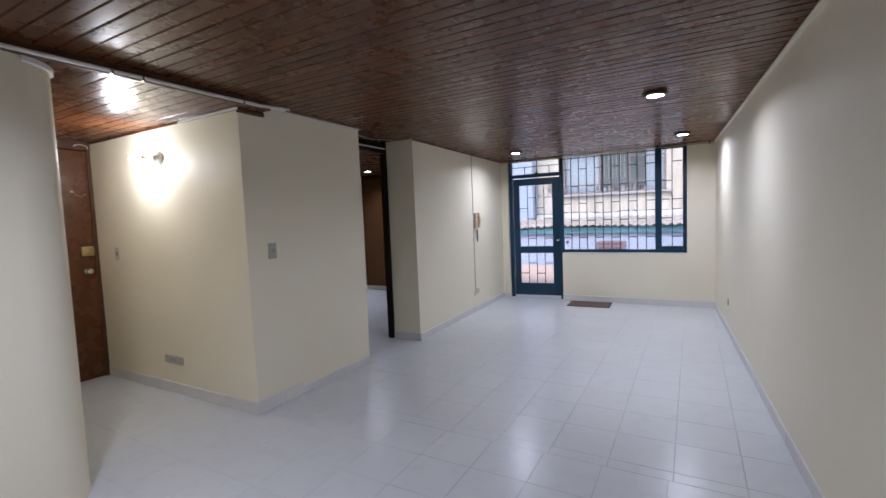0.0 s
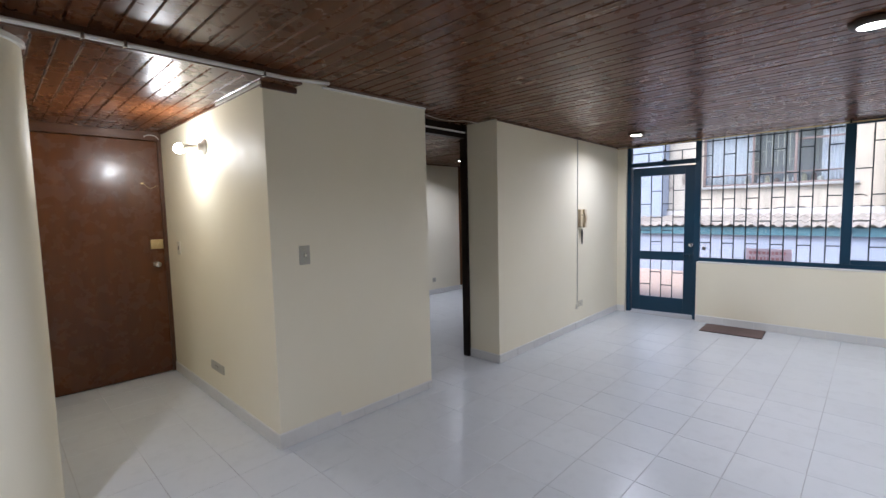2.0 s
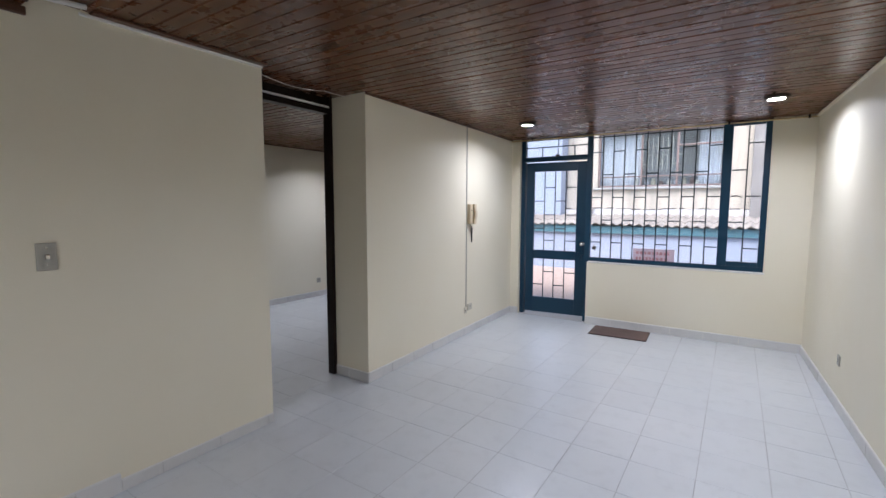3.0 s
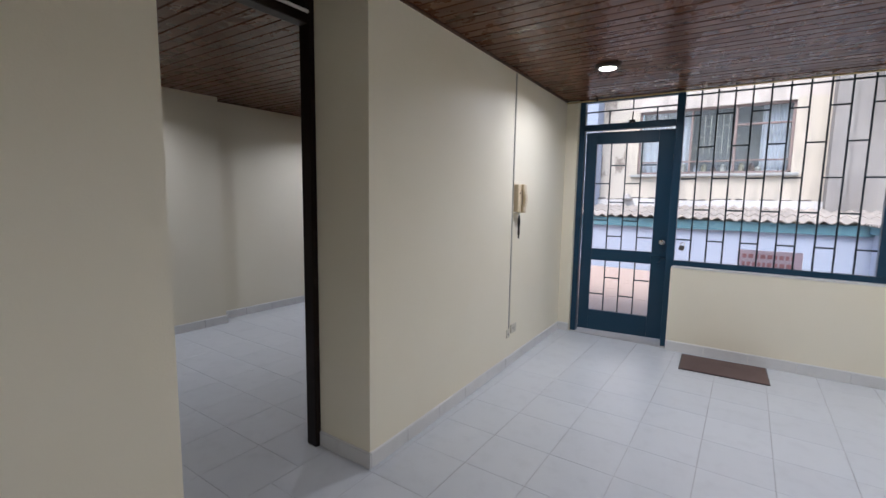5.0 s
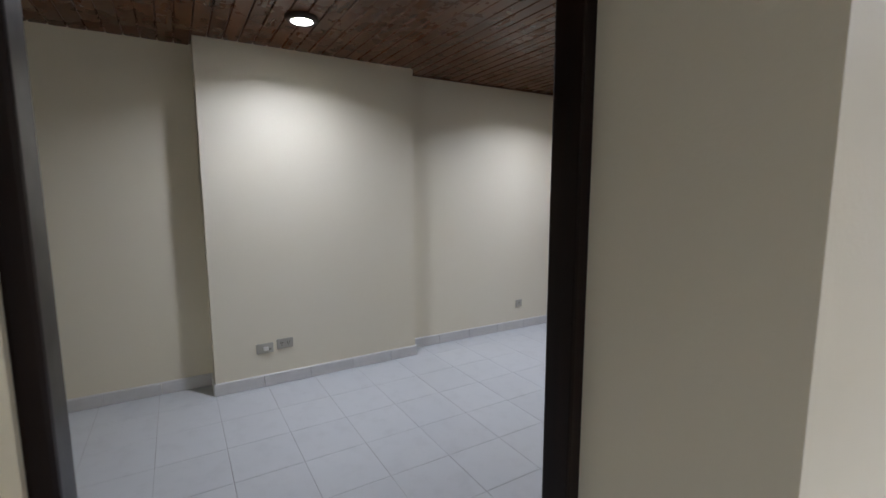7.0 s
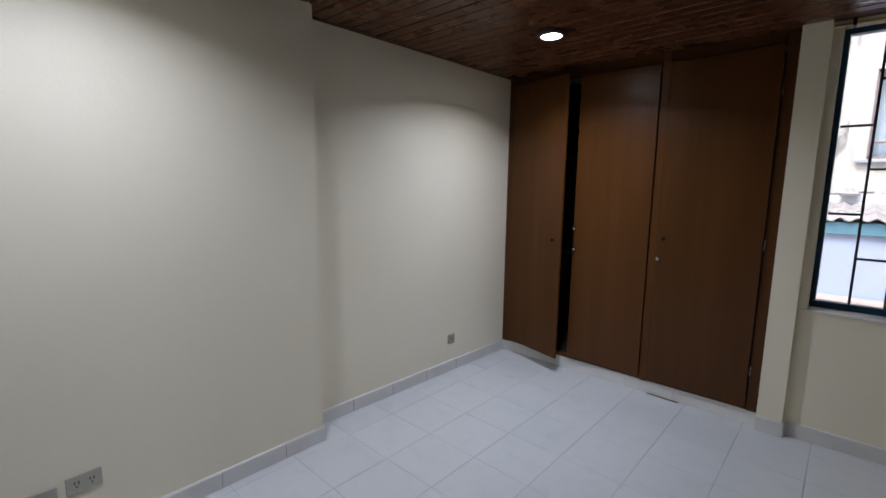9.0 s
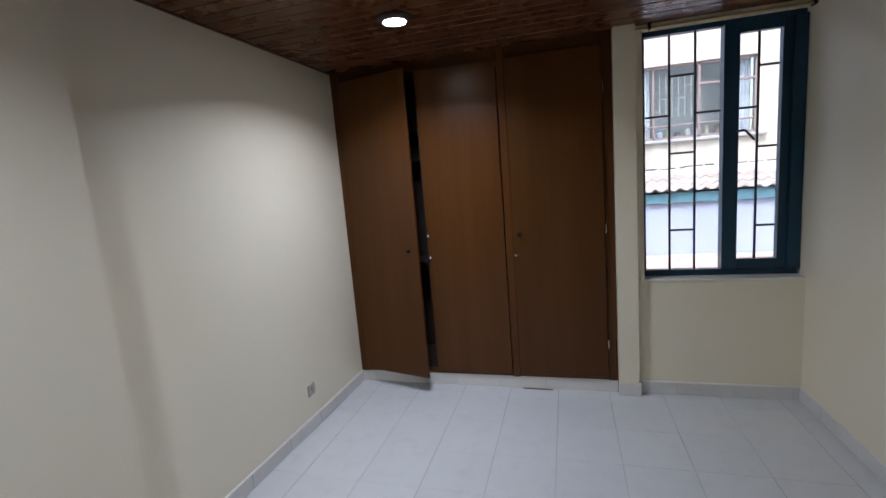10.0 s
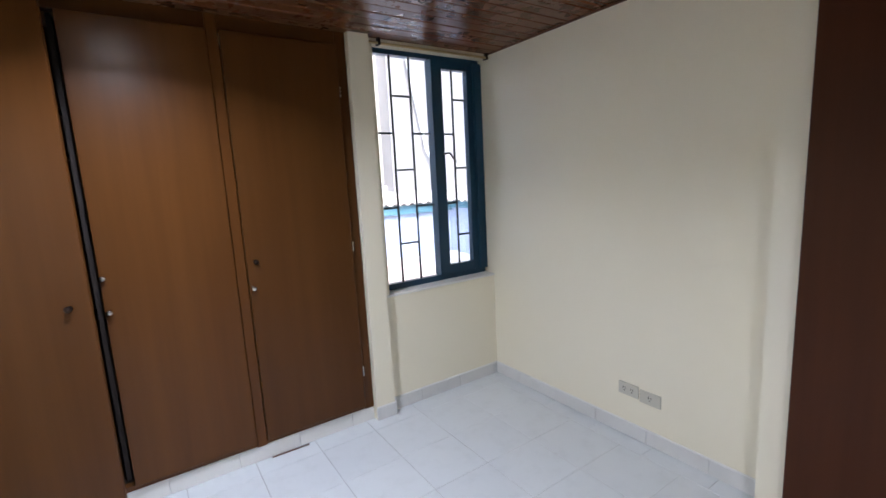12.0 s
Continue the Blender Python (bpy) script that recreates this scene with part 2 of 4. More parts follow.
box(bm, XPB, XA, 2.50, YA1, LOW, 2.395)
box(bm, XPB, -3.17, YA1 - 0.01, YA1 + 0.016, LOW, CEIL + 0.004)
structure("wall_block", bm, WALL, "cream wall block between the hall and the bedroom doorway", "wall")
structure("wall_hall_north", box(B(), -6.3, XPB, YA0, 2.44, LOW, TOP), WALL, "cream hall wall lit by a wall lamp", "wall")
# rounded corner of the hall
bm = B()
cx, cy, rr = -3.05, 0.98, 0.25
ring = [(-2.80, -1.5), (-2.80, 0.6)] + [(cx + rr * math.cos(a), cy + rr * math.sin(a)) for a in [i * math.pi / 40 for i in range(21)]] + [(-3.6, 1.23), (-5.3, 1.23), (-5.3, 1.08), (-3.2, 1.08), (-2.95, 0.6), (-2.95, -1.5)]
for za in (LOW, TOP):
    for px, py in ring:
        bm.verts.new((px, py, za))
bm.verts.ensure_lookup_table()
k = len(ring)
for i in range(k):
    j = (i + 1) % k
    f = bm.faces.new((bm.verts[i], bm.verts[j], bm.verts[k + j], bm.verts[k + i]))
    f.smooth = 1 <= i <= 22
bmesh.ops.recalc_face_normals(bm, faces=bm.faces)
structure("wall_curved", bm, WALL, "cream wall with a broad rounded corner", "wall")
structure("wall_hall_end", box(B(), -5.35, -5.2, 1.23, YA0, LOW, TOP), WALL, "cream wall behind the front door", "wall")
# bedroom
structure("wall_bedroom_west", box(B(), -6.3, -6.14, 2.44, 8.2, LOW, TOP), WALL, "cream bedroom wall set back in the corner", "wall")
bm = B()
box(bm, -6.2, -6.02, 5.53, 8.2, LOW, TOP)
for v in bm.verts:
    if v.co.x > -6.1:
        v.co.x = -6.065 + (v.co.y - 5.535) * 0.024
structure("wall_bedroom_side", bm, WALL, "cream bedroom wall running to the closet", "wall")
structure("chimney_breast", box(B(), -6.2, -5.905, 3.985, 5.535, LOW, TOP), WALL, "cream wall panel standing proud of the bedroom wall", "wall")
bm = B()
box(bm, -3.945, XB, YF, YO, LOW, 0.79)
box(bm, -4.075, -3.90, YF, YO, 0.79, TOP)
box(bm, -3.90, XB, YF, YO, 2.36, TOP)
structure("wall_bedroom_north", bm, WALL, "cream wall under the bedroom window", "wall")
structure("pilaster", box(B(), -4.075, -3.945, 7.462, 8.2, LOW, TOP), WALL, "narrow cream pilaster between closet and window", "wall")
structure("wall_closet_back", box(B(), -6.2, -3.945, 8.1, 8.25, LOW, TOP), WALL, "plaster wall behind the closet", "wall")

# roof slab that closes the rooms
structure("roof_slab", box(B(), -6.4, XR + 0.8, -1.8, 8.3, TOP, TOP + 0.15), WALL, "plain slab above the wooden ceilings", "ceiling")


# ---- ceilings of narrow boards ----
def boards(name, x0, x1, y0, y1, z, label, width=0.0905, seed=1):
    rnd = random.Random(seed)
    verts, faces = [], []
    y = y0
    g = 0.0032
    while y < y1 - 1e-4:
        yb = min(y + width, y1)
        x = x0
        while x < x1 - 1e-4:
            ln = rnd.uniform(2.4, 4.0)
            xe = x1 if x + ln > x1 - 0.5 else x + ln
            sag = rnd.uniform(-0.0012, 0.0012)
            zz = z + sag
            cup = rnd.uniform(-0.0009, 0.0009)
            sec = [(y + g * 0.5, zz + 0.02), (y + g * 0.5, zz + 0.0060), (y + g + 0.0035, zz - cup), ((y + yb) / 2, zz - 0.0003), (yb - g - 0.0035, zz + cup), (yb - g * 0.5, zz + 0.0060), (yb - g * 0.5, zz + 0.02)]
            b = len(verts)
            verts += [(x + 0.0006, sy, sz) for sy, sz in sec] + [(xe - 0.0006, sy, sz) for sy, sz in sec]
            n = len(sec)
            faces += [(b + i, b + i + 1, b + n + i + 1, b + n + i) for i in range(n - 1)]
            faces += [tuple(b + i for i in range(n))[::-1], tuple(b + n + i for i in range(n))]
            x = xe
        y = yb
    b = len(verts)
    verts += [(x0, y0, z + 0.018), (x1, y0, z + 0.018), (x1, y1, z + 0.018), (x0, y1, z + 0.018)]
    faces.append((b, b + 3, b + 2, b + 1))
    me = bpy.data.meshes.new(name)
    me.from_pydata(verts, [], faces)
    bmx = bmesh.new()
    bmx.from_mesh(me)
    bmesh.ops.recalc_face_normals(bmx, faces=bmx.faces)
    bmx.to_mesh(me)
    bmx.free()
    me.materials.append(CEILWOOD)
    return tagged(new(name, me), label, "ceiling", kind="structure")


boards("ceiling_living", -2.95, XR + 0.47, -1.541, 7.60, CEIL, "glossy brown tongue-and-groove wooden ceiling", seed=3)
boards("ceiling_doorway", -3.25, -2.95, YA1, YP, CEIL + 0.0, "dark brown board ceiling above the doorway", seed=4)
boards("ceiling_hall", -5.2, -2.80, 0.98, 2.50, HALL_CEIL, "glossy brown wooden hall ceiling, set slightly lower", seed=5)
boards("ceiling_bedroom", -6.14, -3.0, 2.44, 7.62, CEIL - 0.003, "dark brown varnished wooden bedroom ceiling", seed=6)


# ---- windows and balcony door ----
def staggered_bars(parent, x0, x1, n, y, z0, z1, even, odd, r=0.0065):
    """Upright rods with short rungs, set like brickwork."""
    step = (x1 - x0) / (n + 1)
    for i in range(1, n + 1):
        part("upright_bar", box(B(), x0 + i * step - r, x0 + i * step + r, y - r, y + r, z0, z1, 0.002), BAR, parent)
    for i in range(n + 1):
        for z in (even if i % 2 == 0 else odd):
            if z0 + 0.02 < z < z1 - 0.02:
                part("cross_bar", box(B(), x0 + i * step + r * 0.8, x0 + (i + 1) * step - r * 0.8, y - r * 0.9, y + r * 0.9, z - r, z + r), BAR, parent)


def pane(parent, x0, x1, y, z0, z1):
    ob = part("pane", box(B(), x0, x1, y - 0.002, y + 0.002, z0, z1), GLASS, parent, "clear window glass")
    ob.visible_shadow = False
    return ob


def frame_bar(parent, name, *b):
    return part(name, box(B(), *b, 0.005, 2), BLUE, parent)


# wide living-room window
w = tagged(thing("window_1", (-0.9, 7.6, 0.79), "wide dark blue steel window with a fine bar grille", "window"), kind="structure")
WY0, WY1 = 7.585, 7.64
frame_bar(w, "bottom_rail", -1.84, -0.03, WY0, WY1, 0.79, 0.845)
frame_bar(w, "left_post", -1.905, -1.84, WY0, WY1, 0.0, CEIL + 0.02)
frame_bar(w, "mullion", -0.455, -0.365, WY0 - 0.015, WY1, 0.845, CEIL + 0.02)
frame_bar(w, "right_post", -0.085, -0.03, WY0 - 0.01, WY1, 0.845, CEIL + 0.02)
frame_bar(w, "sash_bottom", -0.365, -0.085, WY0 - 0.01, WY1 - 0.012, 0.845, 0.895)
frame_bar(w, "sash_top", -0.365, -0.085, WY0 - 0.01, WY1 - 0.012, 2.345, CEIL + 0.02)
part("top_bar", box(B(), -1.84, -0.455, 7.604, 7.618, 2.335, 2.349), BAR, w)
staggered_bars(w, -1.84, -0.455, 10, 7.611, 0.84, CEIL, [2.16, 1.60, 1.04], [1.88, 1.32])
staggered_bars(w, -0.365, -0.085, 1, 7.611, 0.89, 2.35, [1.88, 1.32], [2.16, 1.60, 1.04])
pane(w, -1.84, -0.455, 7.628, 0.84, CEIL)
pane(w, -0.365, -0.085, 7.628, 0.89, 2.36)
part("latch", rod(rod(B(), (-0.355, 7.575, 1.60), (-0.30, 7.555, 1.605), 0.007), (-0.30, 7.555, 1.605), (-0.255, 7.55, 1.585), 0.005), BLACK, w, "black casement latch")
part("window_sill", box(B(), -1.84, -0.02, YF - 0.006, 7.59, 0.782, 0.797, 0.003), WHITE, w, "thin cream plaster sill")

# balcony door frame with its transom light
d = tagged(thing("door_1", (-2.3, 7.62, 0), "dark blue steel balcony door standing slightly open", "door"), kind="structure")
frame_bar(d, "left_post", -2.79, -2.735, WY0, WY1 + 0.02, -0.02, CEIL + 0.02)
frame_bar(d, "transom_bar", -2.735, -1.905, WY0, WY1 + 0.02, 2.085, 2.145)
frame_bar(d, "head", -2.735, -1.905, WY0, WY1, 2.36, CEIL + 0.02)
part("cross_bar", box(B(), -2.735, -1.905, 7.60, 7.612, 2.262, 2.275), BAR, d)
for bx_, z0, z1 in ((-2.50, 2.145, 2.262), (-2.285, 2.275, 2.36), (-2.07, 2.145, 2.262)):
    part("upright_bar", box(B(), bx_ - 0.006, bx_ + 0.006, 7.60, 7.612, z0, z1), BAR, d)
pane(d, -2.735, -1.905, 7.628, 2.145, 2.36)
lat = part("latch", rod(B(), (-2.285, 7.59, 2.15), (-2.275, 7.565, 2.24), 0.006), BLACK, d, "black transom latch")
part("latch_plate", box(B(), -2.315, -2.255, 7.572, 7.588, 2.135, 2.165, 0.006), BLACK, d)
# leaf, hinged at its left edge and pushed outwards
HX, HY = -2.722, 7.62
leaf = new("leaf")
LW = 0.82


def leaf_box(name, m, *b, bev=0.004):
    ob = part(name, box(B(), *b, bev, 2), m, None)
    ob.parent = leaf
    return ob


for nm, b in (("stile", (0.0, 0.105, 0, 0.04, 0.035, 2.072)), ("stile", (LW - 0.148, LW, 0, 0.04, 0.035, 2.072)),
              ("top_rail", (0.105, LW - 0.148, 0, 0.04, 1.955, 2.072)), ("middle_rail", (0.105, LW - 0.148, 0, 0.04, 0.775, 0.895)),
              ("bottom_rail", (0.105, LW - 0.148, 0, 0.04, 0.035, 0.245))):
    leaf_box(nm, BLUE, *b)
for z0, z1, ev, od in ((0.245, 0.775, [0.42], [0.60]), (0.895, 1.955, [1.56, 1.19], [1.74, 1.375, 1.03])):
    st = (LW - 0.253) / 4
    for i in range(1, 4):
        leaf_box("upright_bar", BAR, 0.105 + i * st - 0.006, 0.105 + i * st + 0.006, 0.008, 0.02, z0, z1, bev=0.002)
    for i in range(4):
        for z in (ev if i % 2 == 0 else od):
            leaf_box("cross_bar", BAR, 0.105 + i * st + 0.005, 0.105 + (i + 1) * st - 0.005, 0.009, 0.019, z - 0.006, z + 0.006, bev=0.001)
    g = leaf_box("pane", GLASS, 0.105, LW - 0.148, 0.026, 0.03, z0, z1, bev=0.0)
    g.visible_shadow = False
kb = part("door_knob", lathe(B(), [(0.026, 0.0), (0.026, 0.006), (0.012, 0.01), (0.012, 0.03), (0.024, 0.036), (0.027, 0.05), (0.02, 0.062), (0.0, 0.064)][:7], (LW - 0.06, 0.0, 1.0), "Y"), CHROME, None, "round chrome door knob", True)
kb.parent = leaf
bolt = rod(B(), (LW - 0.16, -0.014, 0.862), (LW - 0.01, -0.014, 0.862), 0.008)
box(bolt, LW - 0.12, LW - 0.03, -0.008, 0.0, 0.845, 0.88, 0.003)
box(bolt, LW - 0.085, LW - 0.07, -0.02, -0.004, 0.80, 0.86, 0.003)
for i in range(7):
    a0, a1 = math.pi * (0.5 + i / 5), math.pi * (0.5 + (i + 1) / 5)
    rod(bolt, (LW - 0.078 + 0.014 * math.cos(a0), -0.016, 0.79 + 0.018 * math.sin(a0)), (LW - 0.078 + 0.014 * math.cos(a1), -0.016, 0.79 + 0.018 * math.sin(a1)), 0.0035, seg=6)
bo = part("slide_bolt", bolt, BLUE, None, "blue painted slide bolt with a ring")
bo.parent = leaf
leaf.matrix_world = pose(HX, HY, 0, 0, 0, 5.5)
leaf.parent = d
leaf.matrix_parent_inverse = d.matrix_world.inverted()
structure("threshold", box(B(), -2.79, -1.85, 7.55, 7.80, -0.05, 0.004, 0.003), STONE, "worn grey stone threshold under the balcony door", "threshold")

# bedroom window
w2 = tagged(thing("window_2", (-3.4, 7.64, 0.79), "dark blue steel bedroom window with bars", "window"), kind="structure")
V0, V1 = 7.615, 7.675
frame_bar(w2, "bottom_rail", -3.90, -3.003, V0, V1, 0.79, 0.835)
frame_bar(w2, "top_rail", -3.90, -3.003, V0, V1, 2.33, 2.37)
frame_bar(w2, "left_post", -3.90, -3.872, V0, V1, 0.835, 2.33)
frame_bar(w2, "mullion", -3.43, -3.345, V0 - 0.02, V1, 0.835, 2.33)
frame_bar(w2, "right_post", -3.07, -3.003, V0 - 0.03, V1, 0.835, 2.33)
frame_bar(w2, "sash_right", -3.12, -3.07, V0 - 0.008, V1 - 0.015, 0.835, 2.33)
frame_bar(w2, "sash_bottom", -3.345, -3.12, V0 - 0.008, V1 - 0.015, 0.835, 0.90)
frame_bar(w2, "sash_top", -3.345, -3.12, V0 - 0.008, V1 - 0.015, 2.275, 2.33)
staggered_bars(w2, -3.872, -3.43, 2, 7.64, 0.83, 2.335, [1.84, 1.35], [2.08, 1.60, 1.10])
staggered_bars(w2, -3.345, -3.12, 1, 7.64, 0.895, 2.28, [1.84, 1.35], [2.08, 1.60, 1.11])
pane(w2, -3.872, -3.43, 7.66, 0.83, 2.335)
pane(w2, -3.345, -3.12, 7.655, 0.895, 2.28)
part("latch", rod(rod(B(), (-3.36, 7.60, 1.70), (-3.32, 7.575, 1.705), 0.007), (-3.32, 7.575, 1.705), (-3.27, 7.57, 1.64), 0.007), BLACK, w2, "black casement latch")
part("window_sill", box(B(), -3.93, -3.002, YF - 0.008, 7.625, 0.782, 0.797, 0.003), WHITE, w2, "thin cream plaster sill")


def curtain_rail(x0, x1, y, z, ends):
    c = thing("curtain_rail", (x0, y, z), "thin brass-coloured curtain rail above the window", "curtain rail")
    part("rod", rod(B(), (x0, y, z), (x1, y, z), 0.008, seg=10), BRASS, c)
    for e in ends:
        bk = box(B(), e - 0.008, e + 0.008, y - 0.012, y + 0.03, z - 0.012, CEIL + 0.002, 0.002)
        part("bracket", bk, DARKWOOD, c)


curtain_rail(-3.94, XB - 0.005, 7.50, 2.352, (-3.86, -3.02))
curtain_rail(west(7.5) + 0.005, XR - 0.01, 7.50, 2.362, (-2.6, -0.41, 0.25))

# ---- bedroom doorway ----
dw = tagged(thing("door_2", (-3.18, 4.1, 0), "dark wooden door frame with its leaf folded back", "door"), kind="structure")
JX0, JX1 = -3.262, -3.185
part("jamb", box(B(), JX0, JX1, YA1 + 0.014, YA1 + 0.043, 0.0, CEIL, 0.006, 2), DARKWOOD, dw)
part("jamb", box(B(), JX0, JX1, YP - 0.034, YP + 0.003, 0.0, CEIL, 0.006, 2), DARKWOOD, dw)
part("head", box(B(), JX0, JX1, YA1 + 0.043, YP - 0.034, 2.25, 2.298, 0.006, 2), DARKWOOD, dw)
part("head_panel", box(B(), JX0 + 0.03, JX0 + 0.05, YA1 + 0.043, YP - 0.034, 2.298, CEIL), DARKWOOD, dw)
part("head_strip", box(B(), JX1 - 0.01, JX1 + 0.006, YA1 + 0.043, YP - 0.034, 2.298, 2.313, 0.003), WHITE, dw, "thin pale strip on the head")
DL = 0.795
lf = part("leaf", box(B(), 0, 0.035, 0, DL, 0.012, 2.243, 0.003), LEAFWOOD, None, "brown veneered door leaf")
lf.matrix_world = pose(-3.30, 4.73, 0, 0, 0, 2.0)
lf.parent = dw
lf.matrix_parent_inverse = dw.matrix_world.inverted()

# ---- front door ----
fd = tagged(thing("door_3", (-5.16, 1.75, 0), "closed brown veneered front door in the hall", "door"), kind="structure")
part("leaf", box(B(), -5.19, -5.145, 1.30, 2.255, 0.008, 2.245, 0.003), DOORWOOD, fd)
part("jamb", box(B(), -5.2, -5.135, 2.255, YA0, 0.0, 2.255, 0.004), TRIMWOOD, fd)
part("jamb", box(B(), -5.2, -5.135, 1.23, 1.30, 0.0, 2.255, 0.004), TRIMWOOD, fd)
part("head", box(B(), -5.2, -5.125, 1.23, YA0, 2.25, 2.335, 0.004), TRIMWOOD, fd)
lk = box(B(), -5.146, -5.118, 2.14, 2.245, 1.225, 1.315, 0.006, 2)
box(lk, -5.12, -5.105, 2.19, 2.225, 1.245, 1.295, 0.004)
part("rim_lock", lk, BRASS, fd, "dull brass rim lock")
part("door_knob", lathe(B(), [(0.032, 0.0), (0.032, 0.006), (0.014, 0.01), (0.014, 0.03), (0.028, 0.038), (0.03, 0.052), (0.02, 0.064)], (-5.146, 2.185, 1.075), "X"), CHROME, fd, "round pale metal knob", True)


ch = B()
for i in range(9):
    rod(ch, (-5.142 + 0.004 * (i % 2), 2.12 + i * 0.012, 1.845 - 0.03 * math.sin(math.pi * i / 8) - 0.003 * i), (-5.138 - 0.004 * (i % 2), 2.135 + i * 0.012, 1.842 - 0.03 * math.sin(math.pi * (i + 1) / 8) - 0.003 * i), 0.002, seg=6)
box(ch, -5.147, -5.139, 2.10, 2.125, 1.838, 1.856, 0.003)
part("door_chain", ch, BRASS, fd, "small metal door chain")
wr = B()
for i in range(10):
    a0, a1 = math.pi * (0.1 + 0.09 * i), math.pi * (0.1 + 0.09 * (i + 1))
    rod(wr, (-5.10, 2.20 - 0.06 * math.cos(a0), 2.262 + 0.035 * math.sin(a0)), (-5.10, 2.20 - 0.06 * math.cos(a1), 2.262 + 0.035 * math.sin(a1)), 0.004, seg=6)
part("bell_wire", wr, WHITE, fd, "short loop of white wire over the door")

# ---- closet ----
cl = thing("closet", (-5.05, 7.5, 0.1), "built-in brown wooden closet with one door ajar", "closet")
CY = 7.50
part("stile", box(B(), -6.02, -5.955, CY, CY + 0.05, 0.085, CEIL, 0.004), CLOSETWOOD, cl)
part("stile", box(B(), -4.80, -4.745, CY - 0.004, CY + 0.05, 0.085, CEIL, 0.004), CLOSETWOOD, cl)
part("stile", box(B(), -4.14, -4.078, CY, CY + 0.05, 0.085, CEIL, 0.004), CLOSETWOOD, cl)
part("top_rail", box(B(), -5.955, -4.14, CY + 0.002, CY + 0.05, 2.31, CEIL, 0.003), CLOSETWOOD, cl)
part("bottom_rail", box(B(), -5.955, -4.14, CY + 0.004, CY + 0.05, 0.085, 0.115, 0.003), CLOSETWOOD, cl)
# boards behind the doors carry the painted-in shade
part("body", box(B(), -6.0, -4.09, 8.03, 8.08, 0.085, CEIL), CLOSET_SHADE, cl, "closet back board, near black in place of shade")
part("base", box(B(), -6.0, -4.09, CY + 0.05, 8.03, 0.085, 0.11), CLOSET_SHADE, cl)
part("side_board", box(B(), -6.012, -5.996, CY + 0.052, 8.03, 0.112, CEIL - 0.005), CLOSET_SHADE, cl)
part("side_board", box(B(), -4.096, -4.082, CY + 0.052, 8.03, 0.112, CEIL - 0.005), CLOSET_SHADE, cl)
part("divider", box(B(), -5.40, -5.38, CY + 0.06, 8.03, 0.12, 2.31), CLOSET_SHADE, cl)
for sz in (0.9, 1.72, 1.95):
    part("shelf", box(B(), -6.0, -5.40, CY + 0.25, 8.03, sz, sz + 0.018), CLOSET_SHADE, cl)


def add_closet_door(x0, x1, left_hinge, angle, knobs, label=""):
    wd = x1 - x0
    sgn = 1 if left_hinge else -1
    hx = x0 if left_hinge else x1
    a, b = sorted((0.002 * sgn, wd * sgn - 0.002 * sgn))
    dr = part("door", box(B(), a, b, -0.02, 0.0, 0.118, 2.305, 0.0025), CLOSETWOOD, None, label)
    dr.matrix_world = pose(hx, CY - 0.001, 0, 0, 0, angle)
    dr.parent = cl
    dr.matrix_parent_inverse = cl.matrix_world.inverted()
    for kx, kz, m in knobs:
        kn = part("handle", lathe(B(), [(0.013, -0.001), (0.008, 0.006), (0.013, 0.014), (0.014, 0.021), (0.008, 0.027)], (kx - hx, -0.02, kz), "Y", 14), m, None, "", True)
        kn.parent = dr
    return dr


add_closet_door(-5.955, -5.372, True, -14.5, [(-5.45, 1.07, DARKWOOD)], "brown veneered closet door standing ajar")
add_closet_door(-5.368, -4.80, True, 0, [(-5.355, 1.16, CHROME), (-5.35, 1.0, CHROME)])
add_closet_door(-4.745, -4.14, False, 0, [(-4.70, 1.14, DARKWOOD), (-4.725, 1.0, CHROME)])
for hz in (0.35, 1.15, 2.05):
    part("hinge", rod(B(), (-4.135, CY - 0.008, hz - 0.03), (-4.135, CY - 0.008, hz + 0.03), 0.005, seg=8), CHROME, cl)


# ---- skirting of grey tiles ----
def skirting(x0, y0, x1, y1, h=0.082, th=0.013, seed=1, label="grey ceramic skirting tiles along the wall"):
    """A run of skirting tiles; the wall lies to the left of the way from the first end to the second."""
    a, b = Vector((x0, y0, 0)), Vector((x1, y1, 0))
    ln, ang = (b - a).length, math.degrees(math.atan2(y1 - y0, x1 - x0))
    run = tagged(thing("baseboard", a, label, "baseboard"), kind="structure")
    rnd = random.Random(seed)
    s = 0.0
    first = rnd.uniform(0.12, 0.33)
    while s < ln - 0.002:
        e = min(ln, s + (first if s == 0 else 1 / 3))
        t = th + rnd.uniform(-0.0012, 0.0012)
        bmx = box(B(), s + 0.0008, e - 0.0008, -t, 0.001, 0.0005, h + rnd.uniform(-0.001, 0.001), 0.002)
        ob = part("skirting_tile", bmx, WHITE if y0 == y1 == 7.512 else SKIRT, None)
        ob.matrix_world = pose(x0, y0, 0, 0, 0, ang)
        ob.parent = run
        ob.matrix_parent_inverse = run.matrix_world.inverted()
        s = e
    # White ledge puts the light on the tiles' top edge into colour.
    cap = part("lit_ledge", box(B(), 0.001, ln - 0.001, -th * 0.75, 0.001, h - 0.002, h + 0.0065, 0.003), WHITE, None, "white ledge drawing the lit top edge of the tiles")
    cap.matrix_world = pose(x0, y0, 0, 0, 0, ang)
    cap.parent = run
    cap.matrix_parent_inverse = run.matrix_world.inverted()
    return run


